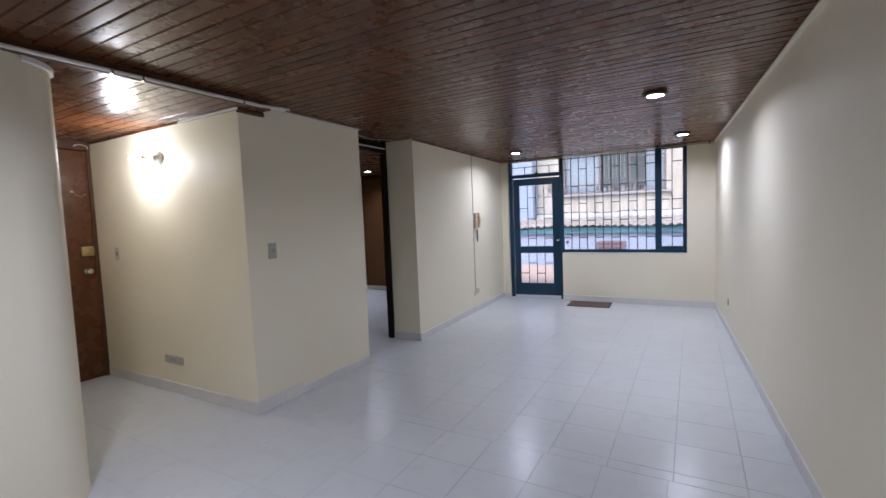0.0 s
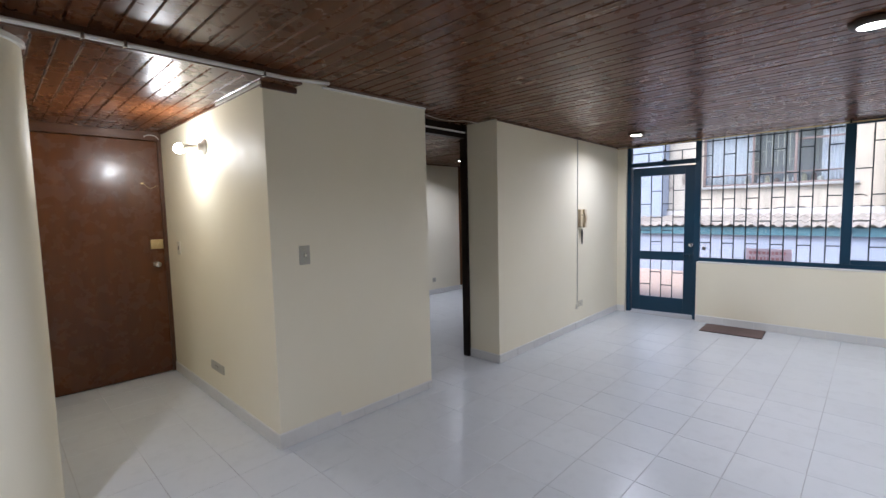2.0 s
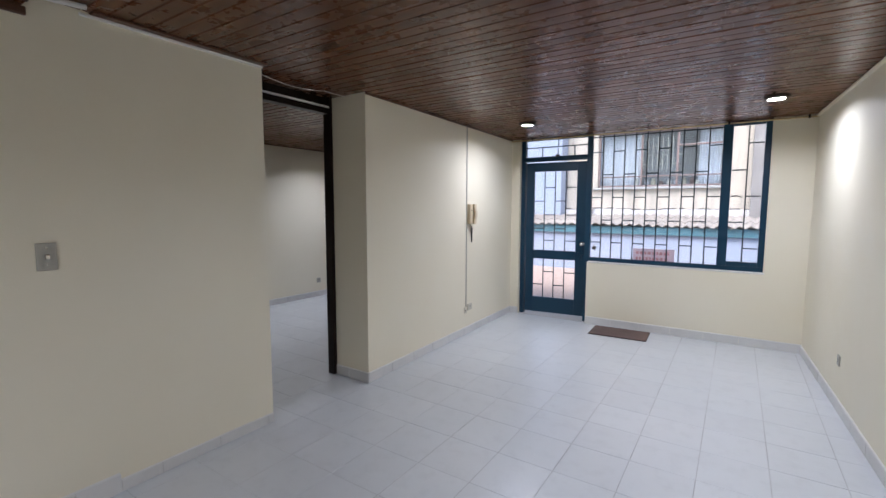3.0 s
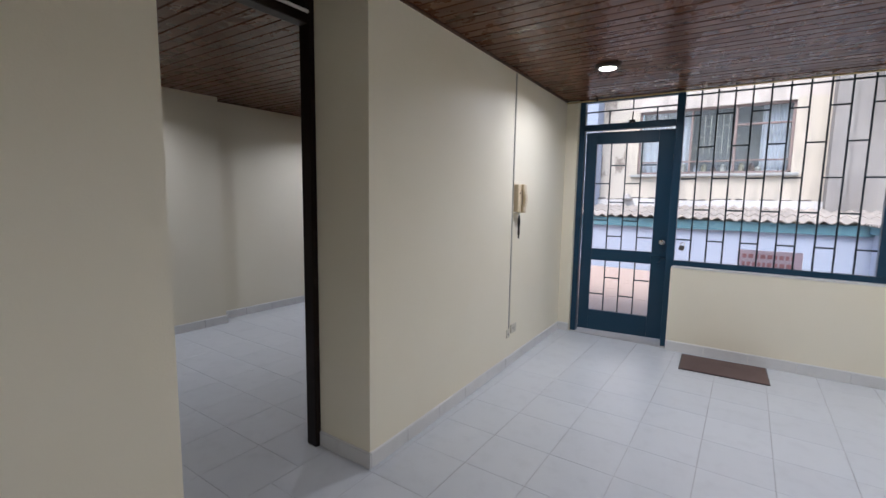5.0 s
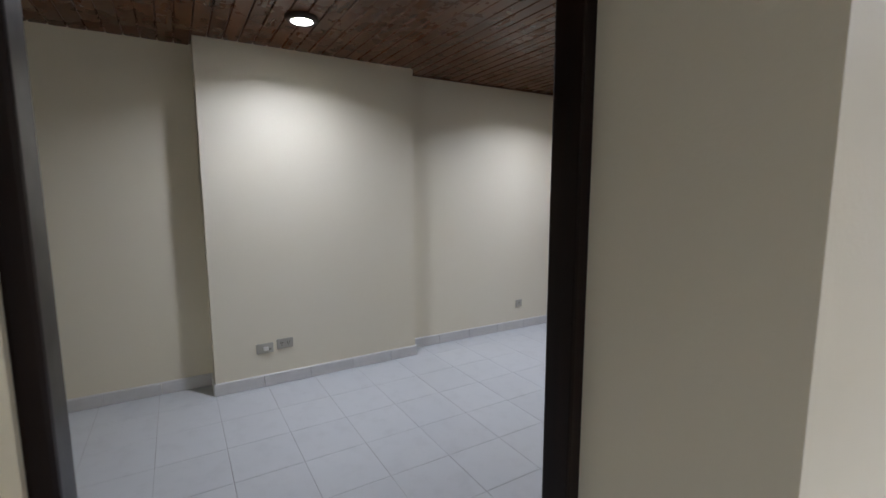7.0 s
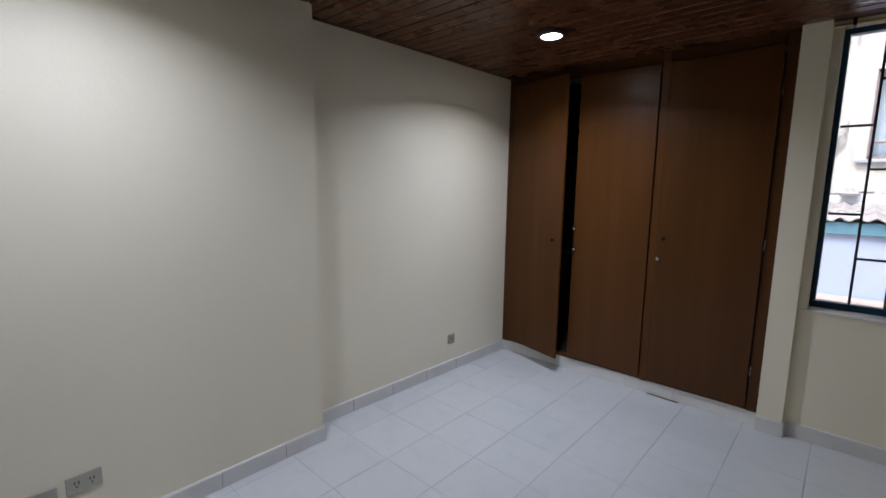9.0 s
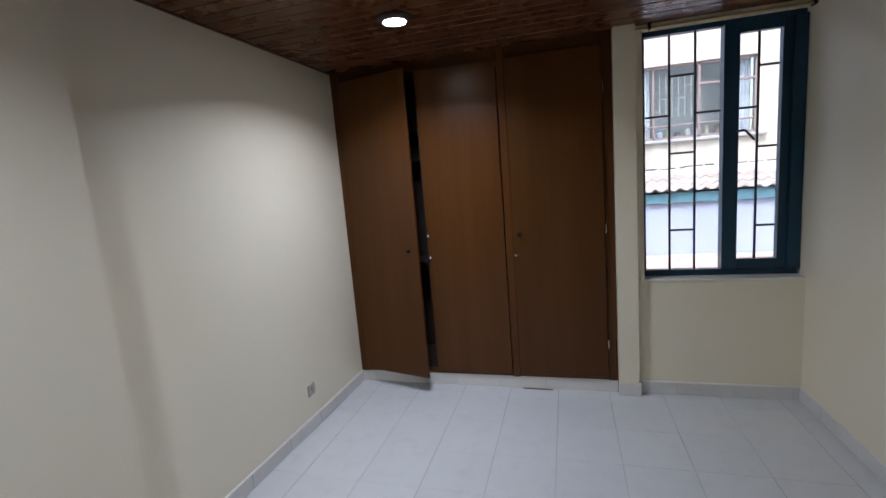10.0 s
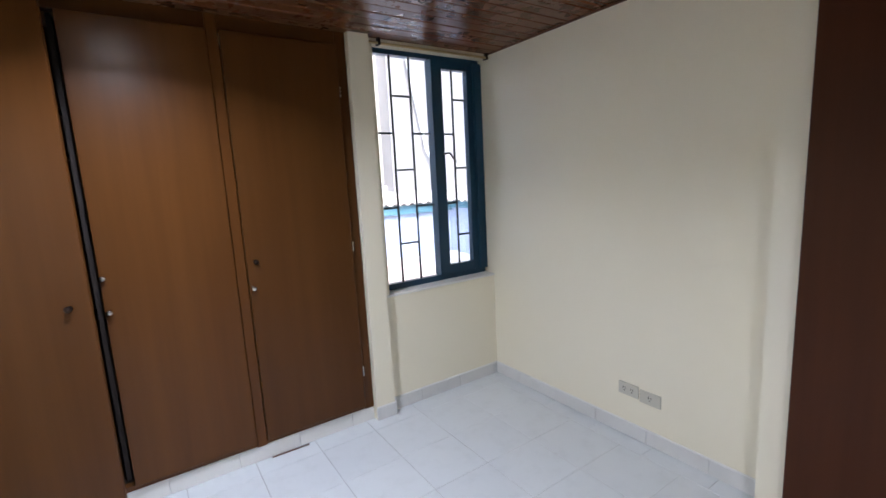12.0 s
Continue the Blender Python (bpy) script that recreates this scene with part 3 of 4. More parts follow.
RUNS = [
    (XP, YP, west(YF), YF + 0.02, 0.082, 0.011),
    (-3.185, YP, XP + 0.011, YP, 0.082, 0.011),
    (west(YF), YF + 0.02, -2.79, YF + 0.02, 0.082, 0.011),
    (-1.85, YF, east(7.5), YF, 0.088, 0.012),
    (XA, YA0 - 0.011, XA, 2.74, 0.098, 0.012),
    (XA, 2.74, XA, YA1, 0.062, 0.010),
    (-5.13, YA0, XA + 0.012, YA0, 0.09, 0.011),
    (XB, YF, XB, 5.64, 0.082, 0.011),
    (XPB, 5.64, XPB, 4.70, 0.082, 0.011),
    (-3.945, YF, XB, YF, 0.085, 0.011),
    (-4.078, 7.462, -3.945 + 0.011, 7.462, 0.085, 0.011),
    (-6.02, 7.512, -4.078, 7.512, 0.086, 0.011),
    (-3.25, 2.44, -6.14, 2.44, 0.082, 0.011),
]
for i, r in enumerate(RUNS):
    # the wall is kept on the left of each run
    x0, y0, x1, y1, h, th = r
    skirting(x0, y0, x1, y1, h, th, seed=20 + i)
for i, r in enumerate([(-6.14, 2.44, -6.14, 3.985), (-6.14, 3.985, -5.905, 3.985), (-5.905, 3.974, -5.905, 5.546), (-5.905, 5.535, -6.065, 5.535), (-6.065, 5.546, -6.018, 7.512), (-3.945, 7.462, -3.945, YF)]):
    x0, y0, x1, y1 = r
    skirting(x0, y0, x1, y1, seed=50 + i)
skirting(east(YF), YF, east(-1.5), -1.5, 0.085, 0.011, seed=71)

# ---- ceiling trims ----


def strip(name, p0, p1, w, h, m, label, z):
    """A moulding laid along the top of a wall."""
    a, b = Vector((*p0, z)), Vector((*p1, z))
    ang = math.degrees(math.atan2(p1[1] - p0[1], p1[0] - p0[0]))
    bmx = box(B(), 0, (b - a).length, -w, 0, -h, 0, min(w, h) * 0.3, 2)
    ob = new(name, mesh_of(name, bmx, m))
    ob.matrix_world = pose(p0[0], p0[1], z, 0, 0, ang)
    return tagged(ob, label, "moulding", kind="structure")


BROWN_TRIM = "thin brown wooden moulding under the ceiling"
strip("trim_1", (XP, YP), (west(YF), YF), 0.014, 0.016, TRIMWOOD, BROWN_TRIM, CEIL)
strip("trim_2", (east(YF), YF), (east(-1.5), -1.5), 0.026, 0.018, WALL, "cream painted quarter-round moulding under the ceiling", CEIL - 0.004)
strip("trim_3", (XA, 2.70), (XA, YA1), 0.016, 0.014, WHITE, "thin pale strip along the top of the wall block", CEIL - 0.012)
strip("trim_4", (XA, 2.74), (XA, YA1 + 0.01), 0.055, 0.012, TRIMWOOD, "brown wooden strip above the wall block", CEIL)
strip("trim_5", (XA, 2.275), (XA, 2.51), 0.022, 0.036, TRIMWOOD, "short brown moulding at the corner of the wall block", 2.326)
strip("trim_6", (-5.2, YA0), (XA + 0.02, YA0), 0.018, 0.016, TRIMWOOD, BROWN_TRIM, HALL_CEIL)
strip("trim_7", (-3.6, YA0 - 0.018), (XA + 0.03, YA0 - 0.018), 0.012, 0.018, WHITE, "pale painted strip along the hall ceiling", HALL_CEIL)
strip("trim_8", (XB, YF), (XB, YP + 1.05), 0.012, 0.014, TRIMWOOD, BROWN_TRIM, CEIL)
strip("trim_9", (-6.062, 5.54), (-6.018, 7.5), 0.012, 0.014, TRIMWOOD, BROWN_TRIM, CEIL)
structure("trim_hall_step", box(B(), -2.815, -2.78, -1.5, 2.50, HALL_CEIL, CEIL + 0.004, 0.003), TRIMWOOD, "brown wooden strip where the hall ceiling steps down", "moulding")
cond = thing("cable_conduit", (-2.79, 1.0, CEIL - 0.03), "pale plastic cable conduit running along the ceiling", "conduit")
part("tube", rod(B(), (-2.766, -1.5, HALL_CEIL + 0.012), (-2.766, 2.40, HALL_CEIL + 0.016), 0.012, seg=10), WHITE, cond, "", True)
part("tube_end", rod(B(), (-2.766, 2.40, HALL_CEIL + 0.016), (-2.80, 2.70, CEIL - 0.012), 0.012, seg=10), WHITE, cond, "", True)
for yy in (0.4, 1.42, 1.58, 2.25):
    part("clip", box(B(), -2.785, -2.752, yy - 0.008, yy + 0.008, HALL_CEIL - 0.003, HALL_CEIL + 0.03, 0.003), CHROME, cond)
bm = B()
arc = [i * math.pi / 36 for i in range(3, 17)]
vs = []
for a in arc:
    for r_, z_ in ((0.251, HALL_CEIL - 0.028), (0.266, HALL_CEIL - 0.024), (0.266, HALL_CEIL), (0.251, HALL_CEIL)):
        vs.append(bm.verts.new((cx + r_ * math.cos(a), cy + r_ * math.sin(a), z_)))
for i in range(len(arc) - 1):
    for q in range(4):
        bm.faces.new((vs[i * 4 + q], vs[i * 4 + (q + 1) % 4], vs[i * 4 + 4 + (q + 1) % 4], vs[i * 4 + 4 + q]))
bm.faces.new(vs[:4])
bm.faces.new(vs[-4:])
bmesh.ops.recalc_face_normals(bm, faces=bm.faces)
structure("trim_curved", bm, WHITE, "pale curved strip at the head of the rounded wall", "moulding")

# loose wire over the doorway
cu = bpy.data.curves.new("wire", "CURVE")
cu.dimensions, cu.bevel_depth = "3D", 0.003
sp = cu.splines.new("POLY")
pts = [(-3.02, 3.70 + 0.8 * i / 12, CEIL - 0.012 - 0.03 * math.sin(math.pi * min(1, i / 9))) for i in range(13)]
sp.points.add(len(pts) - 1)
for p_, c_ in zip(sp.points, pts):
    p_.co = (*c_, 1)
cu.materials.append(WHITE)
tagged(new("loose_wire", cu), "thin loose white wire hanging over the doorway", "wire")


# ---- lamps ----
BRONZE = mat("dark_bronze_rim", (0.035, 0.022, 0.017), 0.4)


def downlight(x, y):
    t = thing("downlight", (x, y, CEIL), "round surface-mounted ceiling light, lit cool white, dark rim", "ceiling light", "ceiling downlights")
    bmr = B()
    annulus(bmr, [(0.060, -0.028), (0.078, -0.030), (0.090, -0.020), (0.095, 0.003), (0.060, 0.003)], (x, y, CEIL))
    part("rim", bmr, BRONZE, t, "", True)
    part("diffuser", lathe(B(), [(0.0585, -0.027), (0.0595, -0.024), (0.0595, -0.018)], (x, y, CEIL), "Z", 32), LEDGLOW, t, "glowing white diffuser")


# the added unseen lamp gets the same fixture
for dx, dy in DOWNLIGHTS:
    downlight(dx, dy)

wl = thing("wall_lamp", (-3.95, YA0, 2.06), "small wall lamp with a lit white bulb", "wall lamp")
part("backplate", lathe(B(), [(0.062, 0.0), (0.062, 0.008), (0.055, 0.02), (0.034, 0.026), (0.030, 0.05), (0.026, 0.055)], (-3.95, YA0, 2.06), "Y", 28), WHITE, wl, "white porcelain lamp base", True)
arm = rod(B(), (-3.95, YA0 - 0.05, 2.06), (-3.952, YA0 - 0.135, 2.058), 0.012)
rod(arm, (-3.945, YA0 - 0.14, 2.058), (-3.99, YA0 - 0.15, 2.05), 0.019)
part("arm", arm, CHROME, wl)
part("bulb", ball(B(), (-4.028, YA0 - 0.155, 2.045), 0.040, 1.2, 1, 1, 20), BULBGLOW, wl, "lit round bulb", True)


# ---- plates, sockets, switches ----
def plate(name, label, cat, loc, rz, w, h, mat_, holes, toggle=False):
    """A wall plate whose face looks along -y before it is turned."""
    t = thing(name, (0, 0, 0), label, cat)
    part("plate", box(B(), -w / 2, w / 2, -0.009, 0.001, -h / 2, h / 2, 0.003, 2), mat_, t)
    for hx, hz, hw, hh in holes:
        part("slot", box(B(), hx - hw / 2, hx + hw / 2, -0.0098, -0.004, hz - hh / 2, hz + hh / 2), SLOT, t)
    if toggle:
        part("toggle", box(B(), -0.008, 0.008, -0.022, -0.006, -0.012, 0.012, 0.004, 2), CHROME, t)
        for sz in (-0.04, 0.04):
            part("screw", rod(B(), (0, -0.011, sz), (0, -0.006, sz), 0.004, seg=8), CHROME, t)
    t.matrix_world = pose(*loc, 0, 0, rz)
    return t


OUT2 = [(-0.03, 0.006, 0.004, 0.012), (-0.018, 0.006, 0.004, 0.012), (0.018, 0.006, 0.004, 0.012), (0.03, 0.006, 0.004, 0.012), (-0.024, -0.01, 0.006, 0.006), (0.024, -0.01, 0.006, 0.006)]
OUT1 = [(-0.007, 0.006, 0.004, 0.012), (0.007, 0.006, 0.004, 0.012), (0.0, -0.01, 0.006, 0.006)]
plate("light_switch", "beige plate with a chrome toggle switch on the wall block", "switch", (XA, 2.515, 1.25), 90, 0.075, 0.125, PLATE, [], True)
plate("light_switch", "ivory light switch plate near the front door", "switch", (-4.78, YA0, 1.24), 0, 0.075, 0.12, PLASTIC, [(0, 0, 0.018, 0.035)])
plate("wall_socket", "wide beige double socket plate low in the hall", "socket", (-3.97, YA0, 0.30), 0, 0.27, 0.07, PLATE, OUT2)
plate("wall_socket", "small beige socket low on the party wall", "socket", (east(6.1), 6.1, 0.36), -90, 0.07, 0.075, PLATE, OUT1)
s1 = plate("wall_socket", "grey socket plate with a broken cover and pale plug", "socket", (-5.905, 4.315, 0.285), 90, 0.115, 0.072, PLATE, [(0.03, -0.01, 0.02, 0.008)])
pl_ = part("plug_stub", box(B(), -0.012, 0.022, -0.03, -0.008, -0.012, 0.012, 0.004, 2), WHITE, None, "pale broken plug")
pl_.parent = s1
plate("wall_socket", "grey double socket plate on the proud wall", "socket", (-5.905, 4.455, 0.30), 90, 0.115, 0.072, PLATE, OUT2)
plate("wall_socket", "single grey socket near the closet", "socket", (-6.034, 6.80, 0.265), 90, 0.075, 0.075, PLATE, OUT1)
PALEPLATE = paint_mat("pale_beige_plate", (0.56, 0.53, 0.44), (0.51, 0.485, 0.40), 0.42, 200, 0.03)
plate("wall_socket", "pale beige double socket plate low on the bedroom wall", "socket", (XB, 6.373, 0.283), -90, 0.122, 0.072, PALEPLATE, OUT2)
plate("wall_socket", "pale beige single socket plate beside the double one", "socket", (XB, 6.242, 0.275), -90, 0.122, 0.072, PALEPLATE, OUT1)
XW = west(6.25)
plate("telephone_socket", "small white telephone socket below the cable strip", "socket", (XW, 6.215, 0.285), 90, 0.055, 0.07, PLASTIC, [(0.0, -0.005, 0.012, 0.012)])
plate("wall_socket", "ivory socket plate beside the telephone socket", "socket", (XW, 6.315, 0.31), 90, 0.10, 0.075, PLASTIC, OUT1)

PHONE = paint_mat("aged_ivory_plastic", (0.66, 0.54, 0.36), (0.60, 0.49, 0.32), 0.38, 200, 0.02)
# intercom handset and its cable strip
cs = thing("cable_strip", (XW, 6.23, 0.33), "thin grey cable strip from ceiling to socket", "cable strip")
part("conduit", box(B(), XW - 0.001, XW + 0.009, 6.226, 6.238, 0.32, CEIL - 0.016, 0.002), PLASTIC, cs)
# Grey rod draws the conduit's shadow line on the wall.
part("wire", rod(B(), (XW + 0.003, 6.2225, 0.33), (XW + 0.003, 6.2225, CEIL - 0.02), 0.0025, seg=8), mat("conduit_shadow_grey", (0.36, 0.35, 0.33), 0.5), cs, "grey rod drawing the shadow line beside the conduit")
ic = thing("intercom_phone", (XW, 6.30, 1.40), "ivory wall intercom with its handset hung up", "intercom")
IY = 6.305
part("base", box(B(), XW - 0.001, XW + 0.042, IY - 0.06, IY + 0.055, 1.285, 1.51, 0.010, 3), PHONE, ic, "", True)
hs = B()
for i in range(9):
    f_ = (i - 4) / 4
    off = 0.078 - 0.030 * f_ * f_
    box(hs, XW + off - 0.022, XW + off, IY + 0.002, IY + 0.048, 1.397 + f_ * 0.098 - 0.017, 1.397 + f_ * 0.098 + 0.017, 0.006, 2)
box(hs, XW + 0.034, XW + 0.066, IY - 0.002, IY + 0.052, 1.452, 1.512, 0.012, 3)
box(hs, XW + 0.034, XW + 0.066, IY - 0.002, IY + 0.052, 1.282, 1.342, 0.012, 3)
part("handset", hs, PHONE, ic, "curved ivory handset", True)
part("button", box(B(), XW + 0.036, XW + 0.043, IY - 0.035, IY - 0.015, 1.43, 1.45, 0.003), SLOT, ic)
ks = thing("key_strap", (XW + 0.03, IY + 0.005, 1.28), "black strap with a white ring hanging from the intercom", "strap")
rg = annulus(B(), [(0.010, -0.002), (0.013, -0.002), (0.013, 0.002), (0.010, 0.002)], (0, 0, 0), 16)
rg.transform(pose(XW + 0.03, IY, 1.272, 0, 90, 0))
part("ring", rg, WHITE, ks)
st_ = B()
for za, zb, wa in ((1.262, 1.235, 0.006), (1.238, 1.17, 0.011), (1.175, 1.10, 0.009), (1.105, 1.072, 0.006)):
    box(st_, XW + 0.028 - wa, XW + 0.028 + wa, IY - 0.005, IY + 0.005, zb, za, 0.003)
part("strap", st_, BLACK, ks)

# padlock on the window bars
pk = thing("padlock", (-1.775, 7.60, 1.0), "small dull steel padlock hanging on the window bars", "padlock")
bmp = box(B(), -0.022, 0.022, -0.009, 0.009, -0.045, 0.0, 0.004, 2)
bmp.transform(pose(-1.775, 7.588, 0.985, 0, 20, 0))
part("body", bmp, mat("dull_steel", (0.16, 0.15, 0.14), 0.4, 0.8), pk)
sh = B()
for i in range(8):
    a0, a1 = math.pi * i / 8, math.pi * (i + 1) / 8
    rod(sh, (-1.775 + 0.014 * math.cos(a0), 7.588, 0.985 + 0.02 + 0.014 * math.sin(a0)), (-1.775 + 0.014 * math.cos(a1), 7.588, 0.985 + 0.02 + 0.014 * math.sin(a1)), 0.003, seg=6)
rod(sh, (-1.789, 7.588, 0.98), (-1.789, 7.588, 1.005), 0.003, seg=6)
rod(sh, (-1.761, 7.588, 0.98), (-1.761, 7.588, 1.005), 0.003, seg=6)
part("shackle", sh, CHROME, pk)

# doormat
dm = thing("doormat", (-1.375, 7.25, 0), "brown coir doormat lying before the window wall", "doormat")
bm = box(B(), -0.31, 0.31, -0.20, 0.20, 0.001, 0.012, 0.004)
bm.transform(pose(-1.375, 7.255, 0, 0, 0, 2.5))
part("fibre_top", bm, MAT_FIB, dm)
bm = box(B(), -0.315, 0.315, -0.205, 0.205, 0.0006, 0.006)
bm.transform(pose(-1.375, 7.255, 0, 0, 0, 2.5))
part("backing", bm, BLACK, dm, "dark rubber edge")

# ---- outside: courtyard, low roof and the houses opposite ----
TERRA = paint_mat("terracotta_paving", (0.48, 0.35, 0.29), (0.52, 0.40, 0.35), 0.7, 60, 0.3)
PALEBLUE = paint_mat("pale_blue_render", (0.36, 0.42, 0.55), (0.41, 0.46, 0.58), 0.8, 40, 0.3)
TEAL = paint_mat("teal_paint", (0.085, 0.20, 0.26), (0.11, 0.25, 0.31), 0.5, 60, 0.1)
ROOFT = paint_mat("weathered_roof_sheet", (0.30, 0.265, 0.245), (0.46, 0.42, 0.39), 0.9, 30, 0.5)
HOUSE = paint_mat("cream_house_render", (0.60, 0.54, 0.47), (0.66, 0.60, 0.53), 0.85, 30, 0.3)
PINK = paint_mat("pale_pink_render", (0.62, 0.56, 0.53), (0.67, 0.61, 0.58), 0.85, 30, 0.3)
CONC = paint_mat("grey_concrete", (0.25, 0.235, 0.235), (0.40, 0.375, 0.365), 0.9, 14, 0.5)
for m_ in (CONC, HOUSE, PINK):
    cn, cl_, cb_ = nodes_of(m_)
    old_ = cb_.inputs["Base Color"].links[0].from_socket
    drip = noise_tex(cn, cl_, coords(cn, cl_, (2.2, 2.2, 0.35)), 1.5, 6, 0.65)
    cl_.new(mixc(cn, cl_, ramp(cn, cl_, drip, [(0.45, (0, 0, 0)), (0.8, (0.75, 0.75, 0.75))]), old_, (0.22, 0.20, 0.19)), cb_.inputs["Base Color"])
MORTAR = paint_mat("grey_mortar", (0.33, 0.31, 0.31), (0.42, 0.40, 0.39), 0.95, 25, 0.8)
ROSE = mat("rose_brown_window_paint", (0.27, 0.205, 0.20), 0.5)
SILLG = paint_mat("blue_grey_sill", (0.36, 0.37, 0.38), (0.42, 0.42, 0.42), 0.7)
CURTAIN = paint_mat("pale_curtain", (0.62, 0.66, 0.76), (0.68, 0.71, 0.79), 0.9, 60, 0.2)
ROOM_SHADE = mat("room_shade_grey", (0.30, 0.32, 0.36), 0.9)

ground = structure("ground", box(B(), -150, 150, 7.72, 300, -0.30, -0.055), CONC, "grey ground that runs on behind the houses", "ground")
yard = structure("courtyard_floor", box(B(), -9, 3.2, 7.72, 13.0, -0.06, -0.05), GROUT, "terracotta tiled courtyard floor", "courtyard")
bm = box(B(), -0.148, 0.148, -0.148, 0.148, -0.006, 0.0, 0.0)
pav = mesh_of("paving_tile", bm, TERRA)
for ix in range(14):
    for iy in range(17):
        t = new("paving_tile", pav)
        t.parent = yard
        t.matrix_local = pose(-4.9 + ix * 0.3, 7.88 + iy * 0.3, -0.046 + random.uniform(-0.001, 0.001))

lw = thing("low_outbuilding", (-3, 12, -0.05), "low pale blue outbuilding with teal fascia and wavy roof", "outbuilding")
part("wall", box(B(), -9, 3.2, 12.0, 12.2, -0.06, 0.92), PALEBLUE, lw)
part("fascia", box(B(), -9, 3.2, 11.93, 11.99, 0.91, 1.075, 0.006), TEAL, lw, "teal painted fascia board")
verts, faces = [], []
NX = 560
rows_ = [(11.86, 1.115), (12.5, 1.165), (12.5, 1.185), (13.2, 1.235), (13.2, 1.252), (13.86, 1.305)]
for j, (yy, zz) in enumerate(rows_):
    for i in range(NX + 1):
        xx = -9 + 12.2 * i / NX
        verts.append((xx, yy + 0.015 * math.sin(xx * 3.1), zz + 0.022 * math.sin(xx * 2 * math.pi / 0.175) + 0.012 * math.sin(xx * 1.7 + j)))
for j in range(len(rows_) - 1):
    for i in range(NX):
        a = j * (NX + 1) + i
        faces.append((a, a + 1, a + NX + 2, a + NX + 1))
me = bpy.data.meshes.new("roof")
me.from_pydata(verts, [], faces)
me.materials.append(ROOFT)
ro = new("roof", me)
ro.parent = lw
ro.matrix_parent_inverse = lw.matrix_world.inverted()
sm = ro.modifiers.new("thickness", "SOLIDIFY")
sm.thickness = 0.012
FLASH = paint_mat("pale_grey_flashing", (0.56, 0.55, 0.57), (0.64, 0.63, 0.64), 0.8, 25, 0.4)
DARKEDGE = paint_mat("tarred_edge", (0.10, 0.09, 0.09), (0.17, 0.15, 0.15), 0.95, 25, 0.8)
rn = random.Random(5)
x = -9.0
while x < -0.16:
    wd = min(rn.uniform(0.45, 1.1), -0.15 - x)
    top = 1.425 + rn.uniform(-0.02, 0.02)
    part("flashing", box(B(), x, x + wd + 0.02, 13.78 + rn.uniform(-0.02, 0.02), 13.91, 1.27, top, 0.008), FLASH, lw, "pale mortar flashing between roof and house")
    xx = x
    while xx < x + wd - 0.03:
        w2_ = rn.uniform(0.08, 0.22)
        part("mortar_lump", box(B(), xx, min(xx + w2_, x + wd), 13.80, 13.915, top - 0.006, top + rn.uniform(0.008, 0.035), 0.005), DARKEDGE, lw, "dark ragged lump of old mortar")
        xx += w2_ + rn.uniform(0.0, 0.1)
    x += wd
fin = B()
lathe(fin, [(0.11, 0), (0.13, 0.04), (0.08, 0.07), (0.05, 0.12), (0.02, 0.15)], (-3.58, 13.7, 1.40), "Z", 14)
part("vent_cap", fin, MORTAR, lw, "weathered vent cap on the roof")

def stained_mat():
    m = paint_mat("stained_old_render", (0.60, 0.56, 0.51), (0.52, 0.47, 0.42), 0.9, 30, 0.5)
    n, l, b = nodes_of(m)
    old = b.inputs["Base Color"].links[0].from_socket
    st = noise_tex(n, l, coords(n, l, (1.0, 1.0, 0.45)), 2.6, 6, 0.65)
    l.new(mixc(n, l, ramp(n, l, st, [(0.56, (0, 0, 0)), (0.64, (1, 1, 1))]), old, (0.24, 0.21, 0.19)), b.inputs["Base Color"])
    return m


STAINED = stained_mat()
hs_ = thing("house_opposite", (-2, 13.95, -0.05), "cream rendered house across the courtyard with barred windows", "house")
YH = 13.92
WINS = [(-3.45, -0.66, 1.98, 3.36)]
xs = [-4.25, -3.7, -3.45, -0.66, -0.14]
for k_ in range(len(xs) - 1):
    a, b = xs[k_], xs[k_ + 1]
    hit = [q for q in WINS if abs(q[0] - a) < 0.01]
    if hit:
        part("wall", box(B(), a, b, YH, YH + 0.3, -0.3, hit[0][2]), HOUSE, hs_)
        part("wall", box(B(), a, b, YH, YH + 0.3, hit[0][3], 7.5), PINK, hs_)
    else:
        part("wall", box(B(), a, b, YH, YH + 0.3, -0.3, 3.40), HOUSE if k_ else STAINED, hs_)
        part("wall", box(B(), a, b, YH, YH + 0.3, 3.40, 7.5), PINK if k_ else STAINED, hs_)
part("roof", box(B(), -4.3, -0.1, YH - 0.25, YH + 6, 7.5, 7.65), ROOFT, hs_)
